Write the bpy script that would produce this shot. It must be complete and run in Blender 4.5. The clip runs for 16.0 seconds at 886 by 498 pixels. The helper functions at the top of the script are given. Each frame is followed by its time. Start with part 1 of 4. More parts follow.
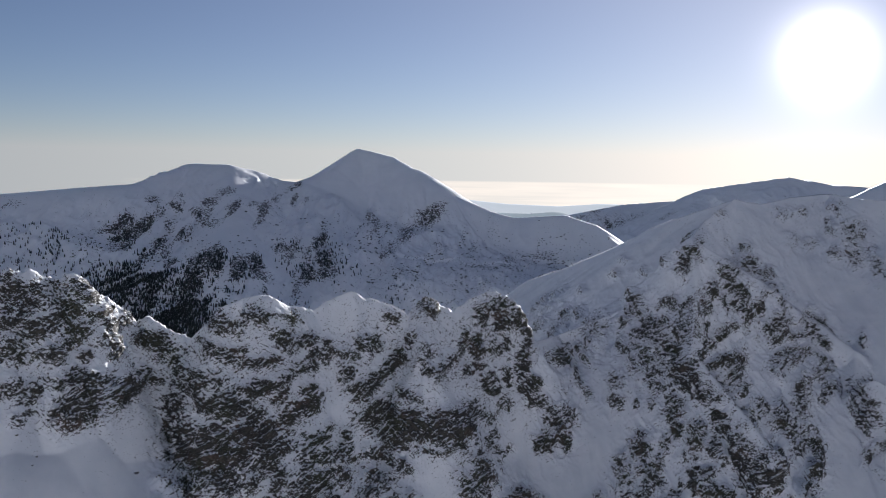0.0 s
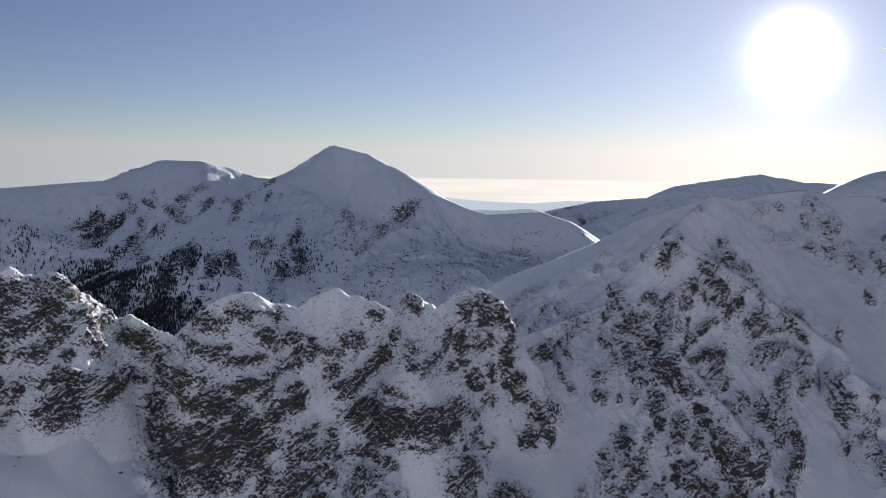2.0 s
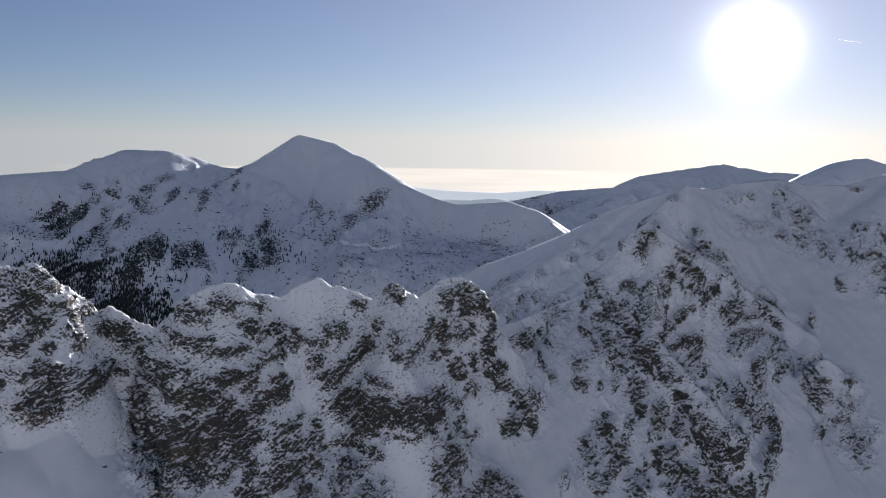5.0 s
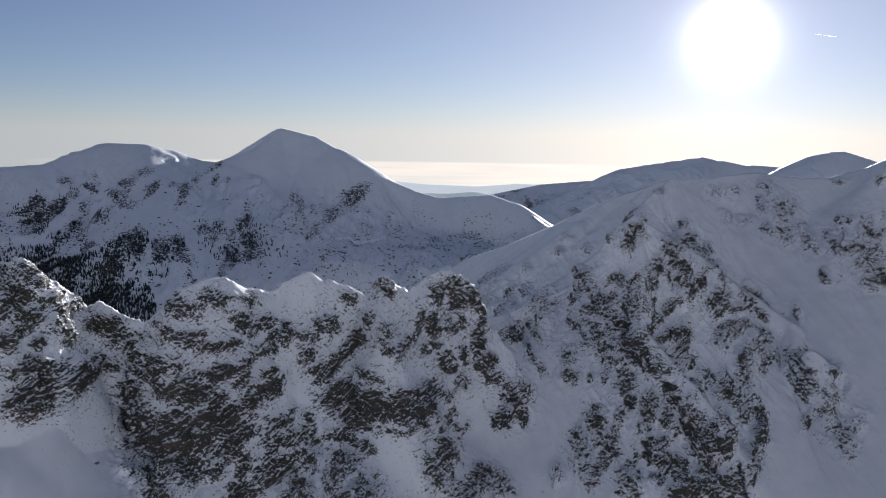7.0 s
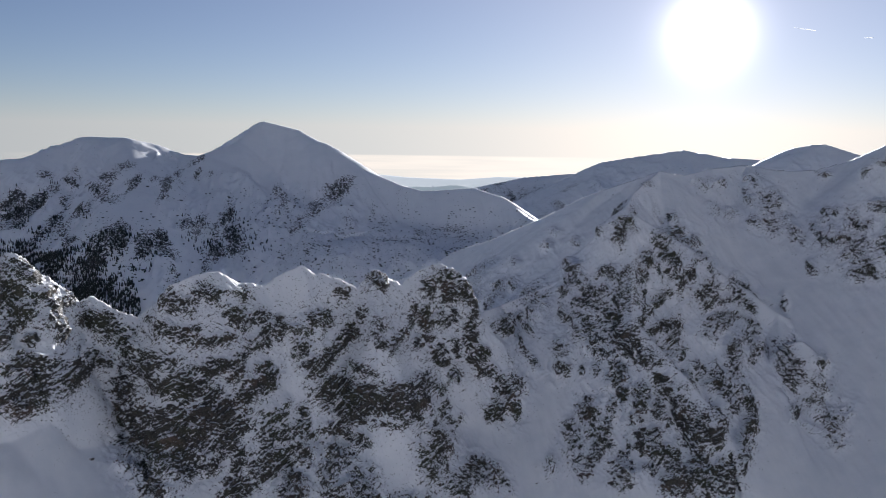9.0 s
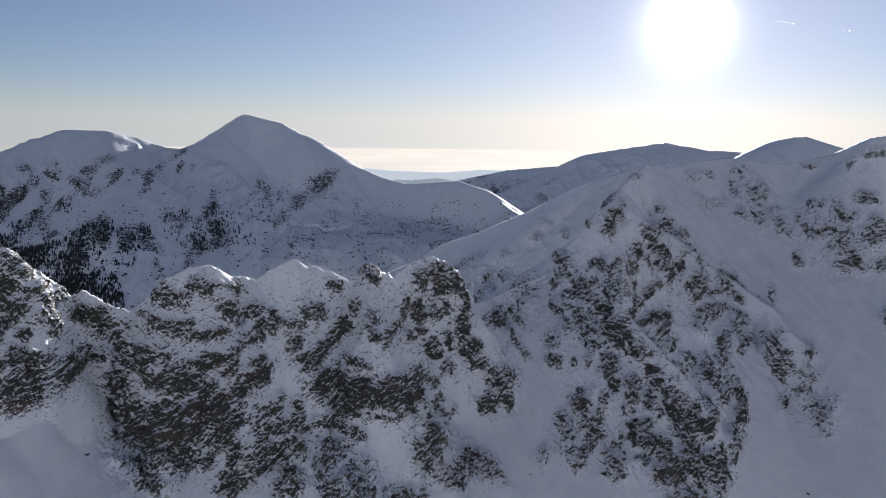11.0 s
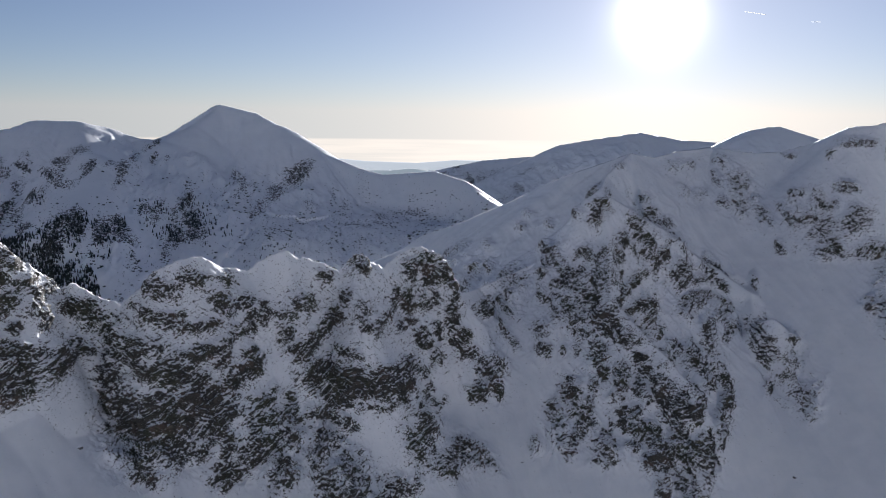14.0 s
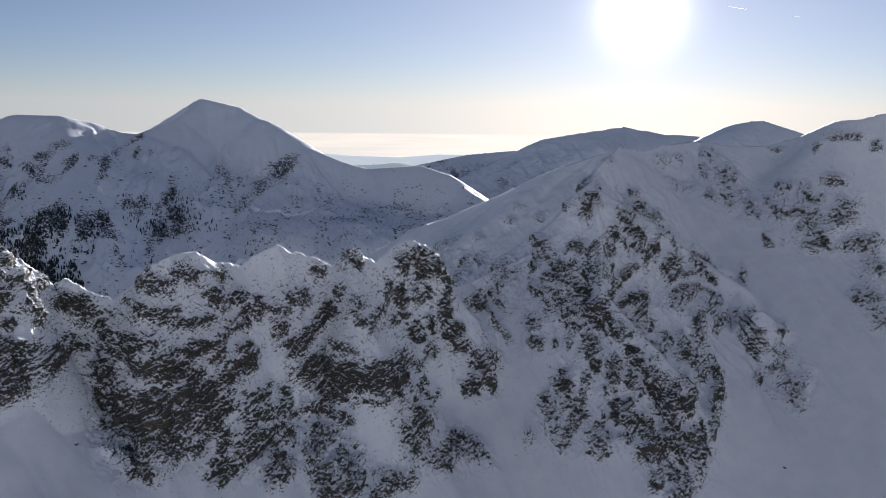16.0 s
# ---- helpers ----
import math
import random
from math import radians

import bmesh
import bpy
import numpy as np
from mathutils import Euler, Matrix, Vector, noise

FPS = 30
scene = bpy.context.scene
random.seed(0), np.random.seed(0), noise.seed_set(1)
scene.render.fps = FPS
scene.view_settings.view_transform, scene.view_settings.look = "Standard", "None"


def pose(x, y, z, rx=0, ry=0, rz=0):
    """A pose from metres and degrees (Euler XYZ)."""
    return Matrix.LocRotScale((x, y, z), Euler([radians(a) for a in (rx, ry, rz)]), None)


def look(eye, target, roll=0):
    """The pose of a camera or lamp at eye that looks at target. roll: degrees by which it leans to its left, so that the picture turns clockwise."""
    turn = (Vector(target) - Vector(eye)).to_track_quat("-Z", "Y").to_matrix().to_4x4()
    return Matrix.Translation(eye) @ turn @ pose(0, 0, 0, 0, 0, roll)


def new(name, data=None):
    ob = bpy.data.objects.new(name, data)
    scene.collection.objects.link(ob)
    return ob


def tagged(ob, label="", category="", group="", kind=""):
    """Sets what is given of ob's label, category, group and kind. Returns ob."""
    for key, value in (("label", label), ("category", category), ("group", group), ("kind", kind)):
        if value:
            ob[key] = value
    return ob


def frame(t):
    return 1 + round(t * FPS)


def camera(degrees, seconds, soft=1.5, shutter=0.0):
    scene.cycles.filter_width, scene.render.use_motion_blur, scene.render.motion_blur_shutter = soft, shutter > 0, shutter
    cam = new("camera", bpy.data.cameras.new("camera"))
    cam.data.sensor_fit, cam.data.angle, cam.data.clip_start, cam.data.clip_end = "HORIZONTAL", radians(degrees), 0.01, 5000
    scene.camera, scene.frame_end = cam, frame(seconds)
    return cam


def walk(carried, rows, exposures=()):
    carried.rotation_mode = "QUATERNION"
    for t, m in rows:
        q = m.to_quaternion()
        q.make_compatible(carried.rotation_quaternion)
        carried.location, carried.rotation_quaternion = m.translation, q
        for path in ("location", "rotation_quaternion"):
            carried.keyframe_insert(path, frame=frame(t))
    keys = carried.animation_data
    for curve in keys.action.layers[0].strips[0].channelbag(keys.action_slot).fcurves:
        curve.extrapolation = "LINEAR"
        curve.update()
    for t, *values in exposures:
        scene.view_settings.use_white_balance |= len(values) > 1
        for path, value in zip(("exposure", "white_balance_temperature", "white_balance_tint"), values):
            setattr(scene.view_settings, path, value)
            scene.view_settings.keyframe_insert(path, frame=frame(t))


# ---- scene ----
cam = camera(56.0, 16.0, soft=0.95)
walk(cam, [
    (0, pose(-0.00, 0.00, 400.00, 84.099, -0.746, 0.077)),
    (0.5, pose(-1.28, 0.16, 399.99, 84.100, -0.744, -0.275)),
    (1, pose(-2.55, 0.27, 399.93, 84.097, -0.779, -0.761)),
    (1.5, pose(-3.83, 0.27, 399.77, 84.000, -0.773, -1.287)),
    (2, pose(-5.11, 0.35, 399.64, 83.911, -0.793, -1.808)),
    (2.5, pose(-6.42, 0.51, 399.58, 83.803, -0.797, -2.241)),
    (3, pose(-7.80, 0.62, 399.58, 83.682, -0.817, -2.650)),
    (3.5, pose(-9.17, 0.72, 399.58, 83.574, -0.815, -3.063)),
    (4, pose(-10.49, 0.79, 399.52, 83.466, -0.824, -3.473)),
    (6.5, pose(-16.69, 1.22, 399.26, 82.939, -0.829, -5.322)),
    (7, pose(-18.02, 1.35, 399.29, 82.826, -0.821, -5.685)),
    (7.5, pose(-19.32, 1.47, 399.27, 82.708, -0.813, -6.012)),
    (8, pose(-20.54, 1.51, 399.23, 82.605, -0.798, -6.325)),
    (8.5, pose(-21.76, 1.64, 399.19, 82.500, -0.787, -6.646)),
    (9, pose(-23.01, 1.70, 399.21, 82.387, -0.761, -6.969)),
    (11.5, pose(-29.14, 2.13, 399.03, 81.816, -0.704, -8.560)),
    (12, pose(-30.40, 2.27, 398.92, 81.719, -0.693, -8.869)),
    (12.5, pose(-31.69, 2.44, 398.85, 81.608, -0.690, -9.192)),
    (13, pose(-32.89, 2.54, 398.81, 81.508, -0.671, -9.491)),
    (13.5, pose(-34.13, 2.64, 398.84, 81.398, -0.680, -9.799)),
    (14, pose(-35.29, 2.82, 398.85, 81.292, -0.665, -10.093)),
    (14.5, pose(-36.43, 2.86, 398.79, 81.203, -0.660, -10.385)),
    (15, pose(-37.61, 2.95, 398.70, 81.117, -0.660, -10.676)),
    (15.5, pose(-38.77, 2.99, 398.66, 81.025, -0.639, -10.983)),
    (16, pose(-39.87, 3.02, 398.75, 80.918, -0.646, -11.281)),
], exposures=[(0.0, 0.77, 5800, 14.5), (16.0, 0.77, 5800, 14.5)])

# ---- world, sun, exposure ----
SUN_AZ, SUN_EL = radians(24.2), radians(6.9)
SUN_DIR = Vector((math.sin(SUN_AZ) * math.cos(SUN_EL), math.cos(SUN_AZ) * math.cos(SUN_EL), math.sin(SUN_EL)))


def build_world():
    world = bpy.data.worlds.new("winter_sky")
    scene.world = world
    world.use_nodes = True
    nt = world.node_tree
    nt.nodes.clear()
    n, l = nt.nodes.new, nt.links.new
    out, bg = n("ShaderNodeOutputWorld"), n("ShaderNodeBackground")
    coord = n("ShaderNodeTexCoord")
    sep = n("ShaderNodeSeparateXYZ")
    l(coord.outputs["Generated"], sep.inputs[0])
    lift = n("ShaderNodeMath")
    lift.operation = "MAXIMUM"
    l(sep.outputs["Z"], lift.inputs[0])
    lift.inputs[1].default_value = 0.012
    comb = n("ShaderNodeCombineXYZ")
    l(sep.outputs["X"], comb.inputs["X"])
    l(sep.outputs["Y"], comb.inputs["Y"])
    l(lift.outputs[0], comb.inputs["Z"])
    sky = n("ShaderNodeTexSky")
    sky.sky_type, sky.sun_disc = "NISHITA", False
    sky.sun_elevation, sky.sun_rotation = SUN_EL, SUN_AZ
    sky.altitude, sky.air_density, sky.dust_density, sky.ozone_density = 2700, 0.88, 0.25, 1.5
    l(comb.outputs[0], sky.inputs["Vector"])
    # aureole of the sun
    norm = n("ShaderNodeVectorMath")
    norm.operation = "DOT_PRODUCT"
    l(coord.outputs["Generated"], norm.inputs[0])
    norm.inputs[1].default_value = SUN_DIR
    acos = n("ShaderNodeMath")
    acos.operation = "ARCCOSINE"
    l(norm.outputs["Value"], acos.inputs[0])

    def lobe(width, amount):
        a = n("ShaderNodeMath")
        a.operation = "DIVIDE"
        l(acos.outputs[0], a.inputs[0])
        a.inputs[1].default_value = -radians(width)
        b = n("ShaderNodeMath")
        b.operation = "EXPONENT"
        l(a.outputs[0], b.inputs[0])
        c = n("ShaderNodeMath")
        c.operation = "MULTIPLY"
        l(b.outputs[0], c.inputs[0])
        c.inputs[1].default_value = amount
        return c.outputs[0]

    add = n("ShaderNodeMath")
    add.operation = "ADD"
    l(lobe(0.85, 90.0), add.inputs[0])
    l(lobe(22.0, 4.1), add.inputs[1])
    glow = n("ShaderNodeMixRGB")
    glow.blend_type = "ADD"
    glow.inputs[0].default_value = 1.0
    tint = n("ShaderNodeMixRGB")
    tint.blend_type = "MULTIPLY"
    tint.inputs[0].default_value = 1.0
    tint.inputs[1].default_value = (1.0, 0.89, 0.76, 1)
    l(add.outputs[0], tint.inputs[2])
    # pale haze towards the horizon, and a far cloud deck below it
    haze = n("ShaderNodeMath")
    haze.operation = "EXPONENT"
    thin = n("ShaderNodeMath")
    thin.operation = "DIVIDE"
    l(lift.outputs[0], thin.inputs[0])
    thin.inputs[1].default_value = -0.024
    l(thin.outputs[0], haze.inputs[0])
    part_haze = n("ShaderNodeMath")
    part_haze.operation = "MULTIPLY"
    l(haze.outputs[0], part_haze.inputs[0])
    part_haze.inputs[1].default_value = 0.5
    pale = n("ShaderNodeMixRGB")
    l(part_haze.outputs[0], pale.inputs[0])
    clear = n("ShaderNodeMixRGB")
    clear.blend_type = "MULTIPLY"
    clear.inputs[0].default_value = 1.0
    l(sky.outputs[0], clear.inputs[1])
    clear.inputs[2].default_value = (0.665, 0.612, 0.66, 1)
    l(clear.outputs[0], pale.inputs[1])
    pale.inputs[2].default_value = (5.2, 5.15, 5.85, 1)
    streak_map = n("ShaderNodeMapping")
    streak_map.inputs["Scale"].default_value = (7, 7, 170)
    l(coord.outputs["Generated"], streak_map.inputs["Vector"])
    streak = n("ShaderNodeTexNoise")
    streak.inputs["Scale"].default_value, streak.inputs["Detail"].default_value = 1.0, 4
    l(streak_map.outputs[0], streak.inputs["Vector"])
    below = n("ShaderNodeMapRange")
    l(sep.outputs["Z"], below.inputs[0])
    below.inputs[1].default_value, below.inputs[2].default_value = -0.0205, -0.0225
    bands = n("ShaderNodeMapRange")
    l(streak.outputs["Fac"], bands.inputs[0])
    bands.inputs[1].default_value, bands.inputs[2].default_value = 0.3, 0.65
    bands.inputs[3].default_value, bands.inputs[4].default_value = 0.35, 0.95
    deck_fac = n("ShaderNodeMath")
    deck_fac.operation = "MULTIPLY"
    l(below.outputs[0], deck_fac.inputs[0])
    l(bands.outputs[0], deck_fac.inputs[1])
    deck = n("ShaderNodeMixRGB")
    # the deck lies on the sunny side only
    sunny = n("ShaderNodeMapRange")
    l(acos.outputs[0], sunny.inputs[0])
    sunny.inputs[1].default_value, sunny.inputs[2].default_value = radians(46), radians(32)
    deck_sun = n("ShaderNodeMath")
    deck_sun.operation = "MULTIPLY"
    l(deck_fac.outputs[0], deck_sun.inputs[0])
    l(sunny.outputs[0], deck_sun.inputs[1])
    l(deck_sun.outputs[0], deck.inputs[0])
    l(pale.outputs[0], deck.inputs[1])
    deck.inputs[2].default_value = (8.9, 7.7, 6.0, 1)
    l(deck.outputs[0], glow.inputs[1])
    l(tint.outputs[0], glow.inputs[2])
    l(glow.outputs[0], bg.inputs["Color"])
    bg.inputs["Strength"].default_value = 0.062
    l(bg.outputs[0], out.inputs["Surface"])


build_world()
sun = new("sun", bpy.data.lights.new("sun", "SUN"))
sun.data.energy, sun.data.angle, sun.data.color = 4.6, radians(0.53), (1.0, 0.935, 0.83)
sun.matrix_world = look(SUN_DIR * 1000, (0, 0, 0))


# ---- noise on arrays ----
def hash3(ix, iy, iz, seed):
    u = np.uint32
    h = ix * u(374761393) + iy * u(668265263) + iz * u(2246822519) + u((seed * 974634541) & 0xFFFFFFFF)
    h = (h ^ (h >> u(13))) * u(1274126177)
    h = (h ^ (h >> u(15))) * u(2246822519)
    return ((h ^ (h >> u(16))) & u(0xFFFFFF)).astype(np.float32) * np.float32(2.0 / 0xFFFFFF) - np.float32(1)


def vnoise(x, y, z=None, seed=0):
    """Smooth value noise in -1..1."""
    ax = [x, y] if z is None else [x, y, z]
    low = [np.floor(a) for a in ax]
    f = [(a - b).astype(np.float32) for a, b in zip(ax, low)]
    f = [a * a * a * (a * (a * 6 - 15) + 10) for a in f]
    i = [a.astype(np.int32).astype(np.uint32) for a in low]
    if z is None:
        i.append(np.zeros(1, dtype=np.uint32))
    one = np.uint32(1)

    def plane(dz):
        k = i[2] + np.uint32(dz)
        a = hash3(i[0], i[1], k, seed)
        b = hash3(i[0] + one, i[1], k, seed)
        c = hash3(i[0], i[1] + one, k, seed)
        d = hash3(i[0] + one, i[1] + one, k, seed)
        ab, cd = a + (b - a) * f[0], c + (d - c) * f[0]
        return ab + (cd - ab) * f[1]

    lo = plane(0)
    if z is None:
        return lo
    return lo + (plane(1) - lo) * f[2]


def fbm(x, y, z=None, octaves=4, seed=0, ridged=False):
    total, amp, norm = 0.0, 1.0, 0.0
    for o in range(octaves):
        v = vnoise(x + 7.3 * o, y - 3.1 * o, None if z is None else z + 1.7 * o, seed + o)
        total = total + amp * ((1 - 2 * np.abs(v)) if ridged else v)
        norm += amp
        amp *= 0.52
        # turn the lattice from octave to octave
        if z is None:
            x, y = 2.03 * (0.8 * x - 0.6 * y), 2.03 * (0.6 * x + 0.8 * y)
        else:
            x, y, z = 2.03 * (0.36 * x - 0.48 * y + 0.8 * z), 2.03 * (0.8 * x + 0.6 * y), 2.03 * (-0.48 * x + 0.64 * y + 0.6 * z)
    return total / norm


def facets(x, y, z, seed):
    """Broken blocks: every cell of a jittered lattice is a tilted plane of its own."""
    p = [a.astype(np.float32) for a in (x, y, z)]
    base = [np.floor(a - 0.5) for a in p]
    best, out = np.full(x.shape, 9e9, dtype=np.float32), np.zeros(x.shape, dtype=np.float32)
    for corner in range(8):
        cell = [b + ((corner >> k) & 1) for k, b in enumerate(base)]
        i = [c.astype(np.int32).astype(np.uint32) for c in cell]
        d = [a - c - 0.5 - 0.42 * hash3(*i, seed + k) for k, (a, c) in enumerate(zip(p, cell))]
        r2 = d[0] * d[0] + d[1] * d[1] + d[2] * d[2]
        near = r2 < best
        h = hash3(*i, seed + 5)
        tilt = 0.45 * h + d[0] * h * 0.7 + d[1] * hash3(*i, seed + 6) * 0.7 + d[2] * (0.55 + 0.5 * h)
        out = np.where(near, tilt, out)
        best = np.where(near, r2, best)
    return out


def step(a, b, x):
    t = np.clip((x - a) / (b - a), 0, 1)
    return t * t * (3 - 2 * t)


# ---- the land: crest lines as (x, y, height) ----
CREST_ROCKY = [(-210, 255, 372), (-185, 268, 366), (-162, 282, 363), (-155, 289, 359), (-148, 295, 360.3), (-144, 300, 355.5), (-136, 305, 356.6), (-131, 316, 348),
               (-126, 322, 342), (-121, 325, 335.8), (-116, 326, 337.5), (-109, 327, 332), (-100, 327, 328.8), (-93, 325, 335), (-87, 325, 341.4), (-80, 330, 344.5),
               (-72, 339, 344.5), (-64, 346, 338.5), (-55, 353, 337.5), (-47, 358, 341.7), (-40, 362, 343.4), (-31, 368, 339), (-16, 374, 332.3), (-7, 378, 338.4),
               (5, 386, 331), (14, 394, 336), (25, 401, 338.7), (33, 399, 334), (40, 396, 323), (44, 394, 315)]
CREST_COL = [(44, 394, 315), (60, 425, 312), (81, 431, 319), (104, 431, 329), (118, 436, 345), (132, 441, 362), (150, 480, 368), (182, 521, 380)]
CREST_SPUR = [(30, 790, 262), (61, 758, 281), (76, 731, 298), (101, 683, 315), (131, 627, 338.7), (145, 582, 356), (152, 539, 367), (169, 524, 375), (182, 521, 380)]
CREST_CIRQUE = [(182, 521, 380), (199, 524, 377), (223, 535, 381.5), (247, 534, 384), (257, 513, 381.3), (277, 501, 382), (294, 490, 389)]
CREST_WALL = [(294, 490, 389), (299, 464, 398.8), (307, 455, 399.3), (322, 450, 404), (367, 444, 407), (440, 400, 400)]
RIB_CRAG = [(132, 441, 362), (126, 410, 338), (116, 380, 314), (127, 356, 298), (136, 336, 285), (140, 316, 256)]
RIB_SIDE = [(132, 441, 362), (165, 436, 342), (193, 428, 321), (205, 405, 310), (197, 385, 298)]
RIB_LOW = [(200, 375, 303), (195, 350, 280), (192, 335, 262)]
CREST_PEAK = [(-293, 1664, 358), (-233, 1765, 383.5), (-188, 1866, 429.6), (-120, 1846, 413), (-68, 1799, 385.4), (6, 1750, 339.5), (98, 1697, 302.3),
              (142, 1674, 292), (237, 1623, 302), (282, 1595, 288), (323, 1526, 252), (350, 1440, 200)]
CREST_LEFT = [(-293, 1664, 358), (-326, 1689, 360), (-396, 1694, 382), (-434, 1664, 391.7), (-490, 1640, 393), (-561, 1520, 355), (-657, 1437, 347), (-728, 1368, 340), (-819, 1292, 336), (-915, 1189, 339)]
SPUR_LEFT = [(-434, 1664, 391), (-380, 1500, 340), (-352, 1400, 306), (-338, 1207, 262), (-350, 1110, 215)]
BUTTRESS = [(-10, 372, 334), (-8, 352, 317), (-3, 341, 294), (0, 328, 266)]
CREST_FAR = [(235, 2991, 178), (423, 2768, 235), (543, 2543, 281), (676, 2407, 299.5), (706, 2294, 336), (756, 2172, 354), (845, 2053, 376), (922, 1959, 359), (995, 1922, 357), (1064, 1883, 359), (1184, 1831, 359)]
CREST_FORE = [(640, 1340, 335), (686, 1258, 389.7), (697, 1210, 396.6), (707, 1204, 398.5), (723, 1117, 379.5), (732, 1049, 362), (760, 900, 350)]
SHOULDER = [(-100, 1830, 402), (-72, 1806, 387), (-35, 1777, 364.5)]
HILLS_NEAR = [(-69, 4099, 132), (237, 4093, 161.7), (429, 4077, 159.6), (538, 4065, 170), (619, 4053, 158), (987, 3979, 140)]
HILLS_FAR = [(-271, 4692, 196), (143, 4698, 195), (365, 4686, 176), (647, 4655, 168.6), (861, 4620, 186), (1273, 4524, 184)]


def ridge(X, Y, line, k, width=1e9, k_out=0.6, soft=2.0, back=1.0):
    """Height of a ridge: slope k out to width, then k_out."""
    X, Y = X.astype(np.float32), Y.astype(np.float32)
    best, fall = np.full(X.shape, -1e9, dtype=np.float32), np.zeros(X.shape, dtype=np.float32)
    for (ax, ay, az), (bx, by, bz) in zip(line[:-1], line[1:]):
        ux, uy = bx - ax, by - ay
        t = np.clip(((X - ax) * ux + (Y - ay) * uy) / (ux * ux + uy * uy), 0, 1)
        d = np.hypot(X - ax - t * ux, Y - ay - t * uy)
        round_d = np.sqrt(d * d + soft * soft) - soft
        if back != 1.0:
            side = (ux * (Y - ay) - uy * (X - ax)) / (math.hypot(ux, uy) * d + 1e-6)
            d = np.where(side > 0, (1 + (back - 1) * np.clip(1.5 * side, 0, 1)) * d, round_d)
        else:
            d = round_d
        drop = k * np.minimum(d, width) + k_out * np.maximum(d - width, 0)
        h = az + t * (bz - az) - drop
        fall = np.where(h > best, drop, fall)
        best = np.maximum(best, h)
    return best, fall


def land(X, Y, groups=(0, 1, 2, 3, 4, 5, 6), with_fall=False):
    """Ground height without fine relief, and the number of the mountain it belongs to."""
    rib = 1 + 0.22 * fbm(X / 22 + 0.2 * Y / 22, Y / 60, octaves=2, seed=5)
    w = 34 + 5 * step(-100, -55, X)
    big = 1 + 0.12 * fbm(X / 160, Y / 160, octaves=3, seed=9)
    slopes = (
        ((CREST_ROCKY, 1.8 * rib, w, 0.72, 1.2), (BUTTRESS, 1.7, 12, 1.5, 3)),
        ((CREST_COL, 1.3, 36, 0.68, 0.5), (RIB_CRAG, 1.75 * rib, 26, 0.7, 2), (RIB_SIDE, 1.1, 30, 0.75, 3), (RIB_LOW, 1.1, 12, 0.72, 3), (CREST_SPUR, 0.74, 999, 0.74, 0.25, 1.8)),
        ((CREST_CIRQUE, 0.76, 999, 0.76, 0.3, 1.8), (CREST_WALL, 1.0, 75, 0.62, 0.5, 1.8)),
        ((CREST_PEAK, 0.72 * big, 200, 0.26, 14), (SHOULDER, 0.72 * big, 200, 0.26, 34)),
        ((CREST_LEFT, 0.5 * big, 200, 0.36, 20), (SPUR_LEFT, 0.5 * big, 70, 0.42, 20)),
        ((CREST_FAR, 0.5 * big, 500, 0.3, 2), (CREST_FORE, 0.55 * big, 500, 0.3, 1)),
        ((HILLS_NEAR, 0.25, 9999, 0.25, 60), (HILLS_FAR, 0.25, 9999, 0.25, 60)))
    z = 150 + 70 * step(-260, -60, X) * step(1050, 1380, Y) - 90 * step(1700, 2400, Y)
    owner, fall = np.full(X.shape, 7), np.full(X.shape, 60.0)
    for g in groups:
        for line, *shape in slopes[g]:
            h, drop = ridge(X, Y, line, *shape)
            # hollows between two slopes are filled by drifts, crests stay sharp
            fill = np.clip(0.45 * np.minimum(drop, fall), 0.01, 14 if g < 3 else 40)
            wins = h > z
            z = np.maximum(z, h) + np.maximum(fill - np.abs(h - z), 0) ** 2 / (4 * fill)
            owner, fall = np.where(wins, g, owner), np.where(wins, drop, fall)
    return (z, owner, fall) if with_fall else (z, owner)


def polar_sheet(az0, az1, cols, r0, r1, rows, samples, groups):
    """Plan grid that is fine where slopes face the middle of the valley."""
    az = np.radians(np.linspace(az0, az1, cols))[:, None]
    r = np.geomspace(r0, r1, samples)[None, :]
    X, Y = -20 + r * np.sin(az), r * np.cos(az)
    Z, _ = land(X, Y, groups)
    el = np.arctan2(Z - 400, r)
    up = np.diff(el, axis=1)
    wt = np.maximum(up, 0) + 0.06 * np.maximum(-up, 0) + 0.12 * (el[:, -1:].mean() - el[:, :1].mean() + 0.3) / samples
    cum = np.concatenate([np.zeros((cols, 1)), np.cumsum(wt, axis=1)], axis=1)
    cum /= cum[:, -1:]
    # neighbouring columns keep step with each other
    for _ in range(40):
        q = np.pad(cum, ((1, 1), (0, 0)), mode="edge")
        cum = (q[:-2] + q[1:-1] + q[2:]) / 3
    q = np.linspace(0, 1, rows)
    R = np.stack([np.interp(q, cum[i], r[0]) for i in range(cols)])
    return -20 + R * np.sin(az), R * np.cos(az)


def normals(P):
    du, dv = np.gradient(P, axis=0), np.gradient(P, axis=1)
    n = np.cross(du, dv)
    n /= np.linalg.norm(n, axis=2, keepdims=True) + 1e-9
    return n if n[..., 2].mean() > 0 else -n


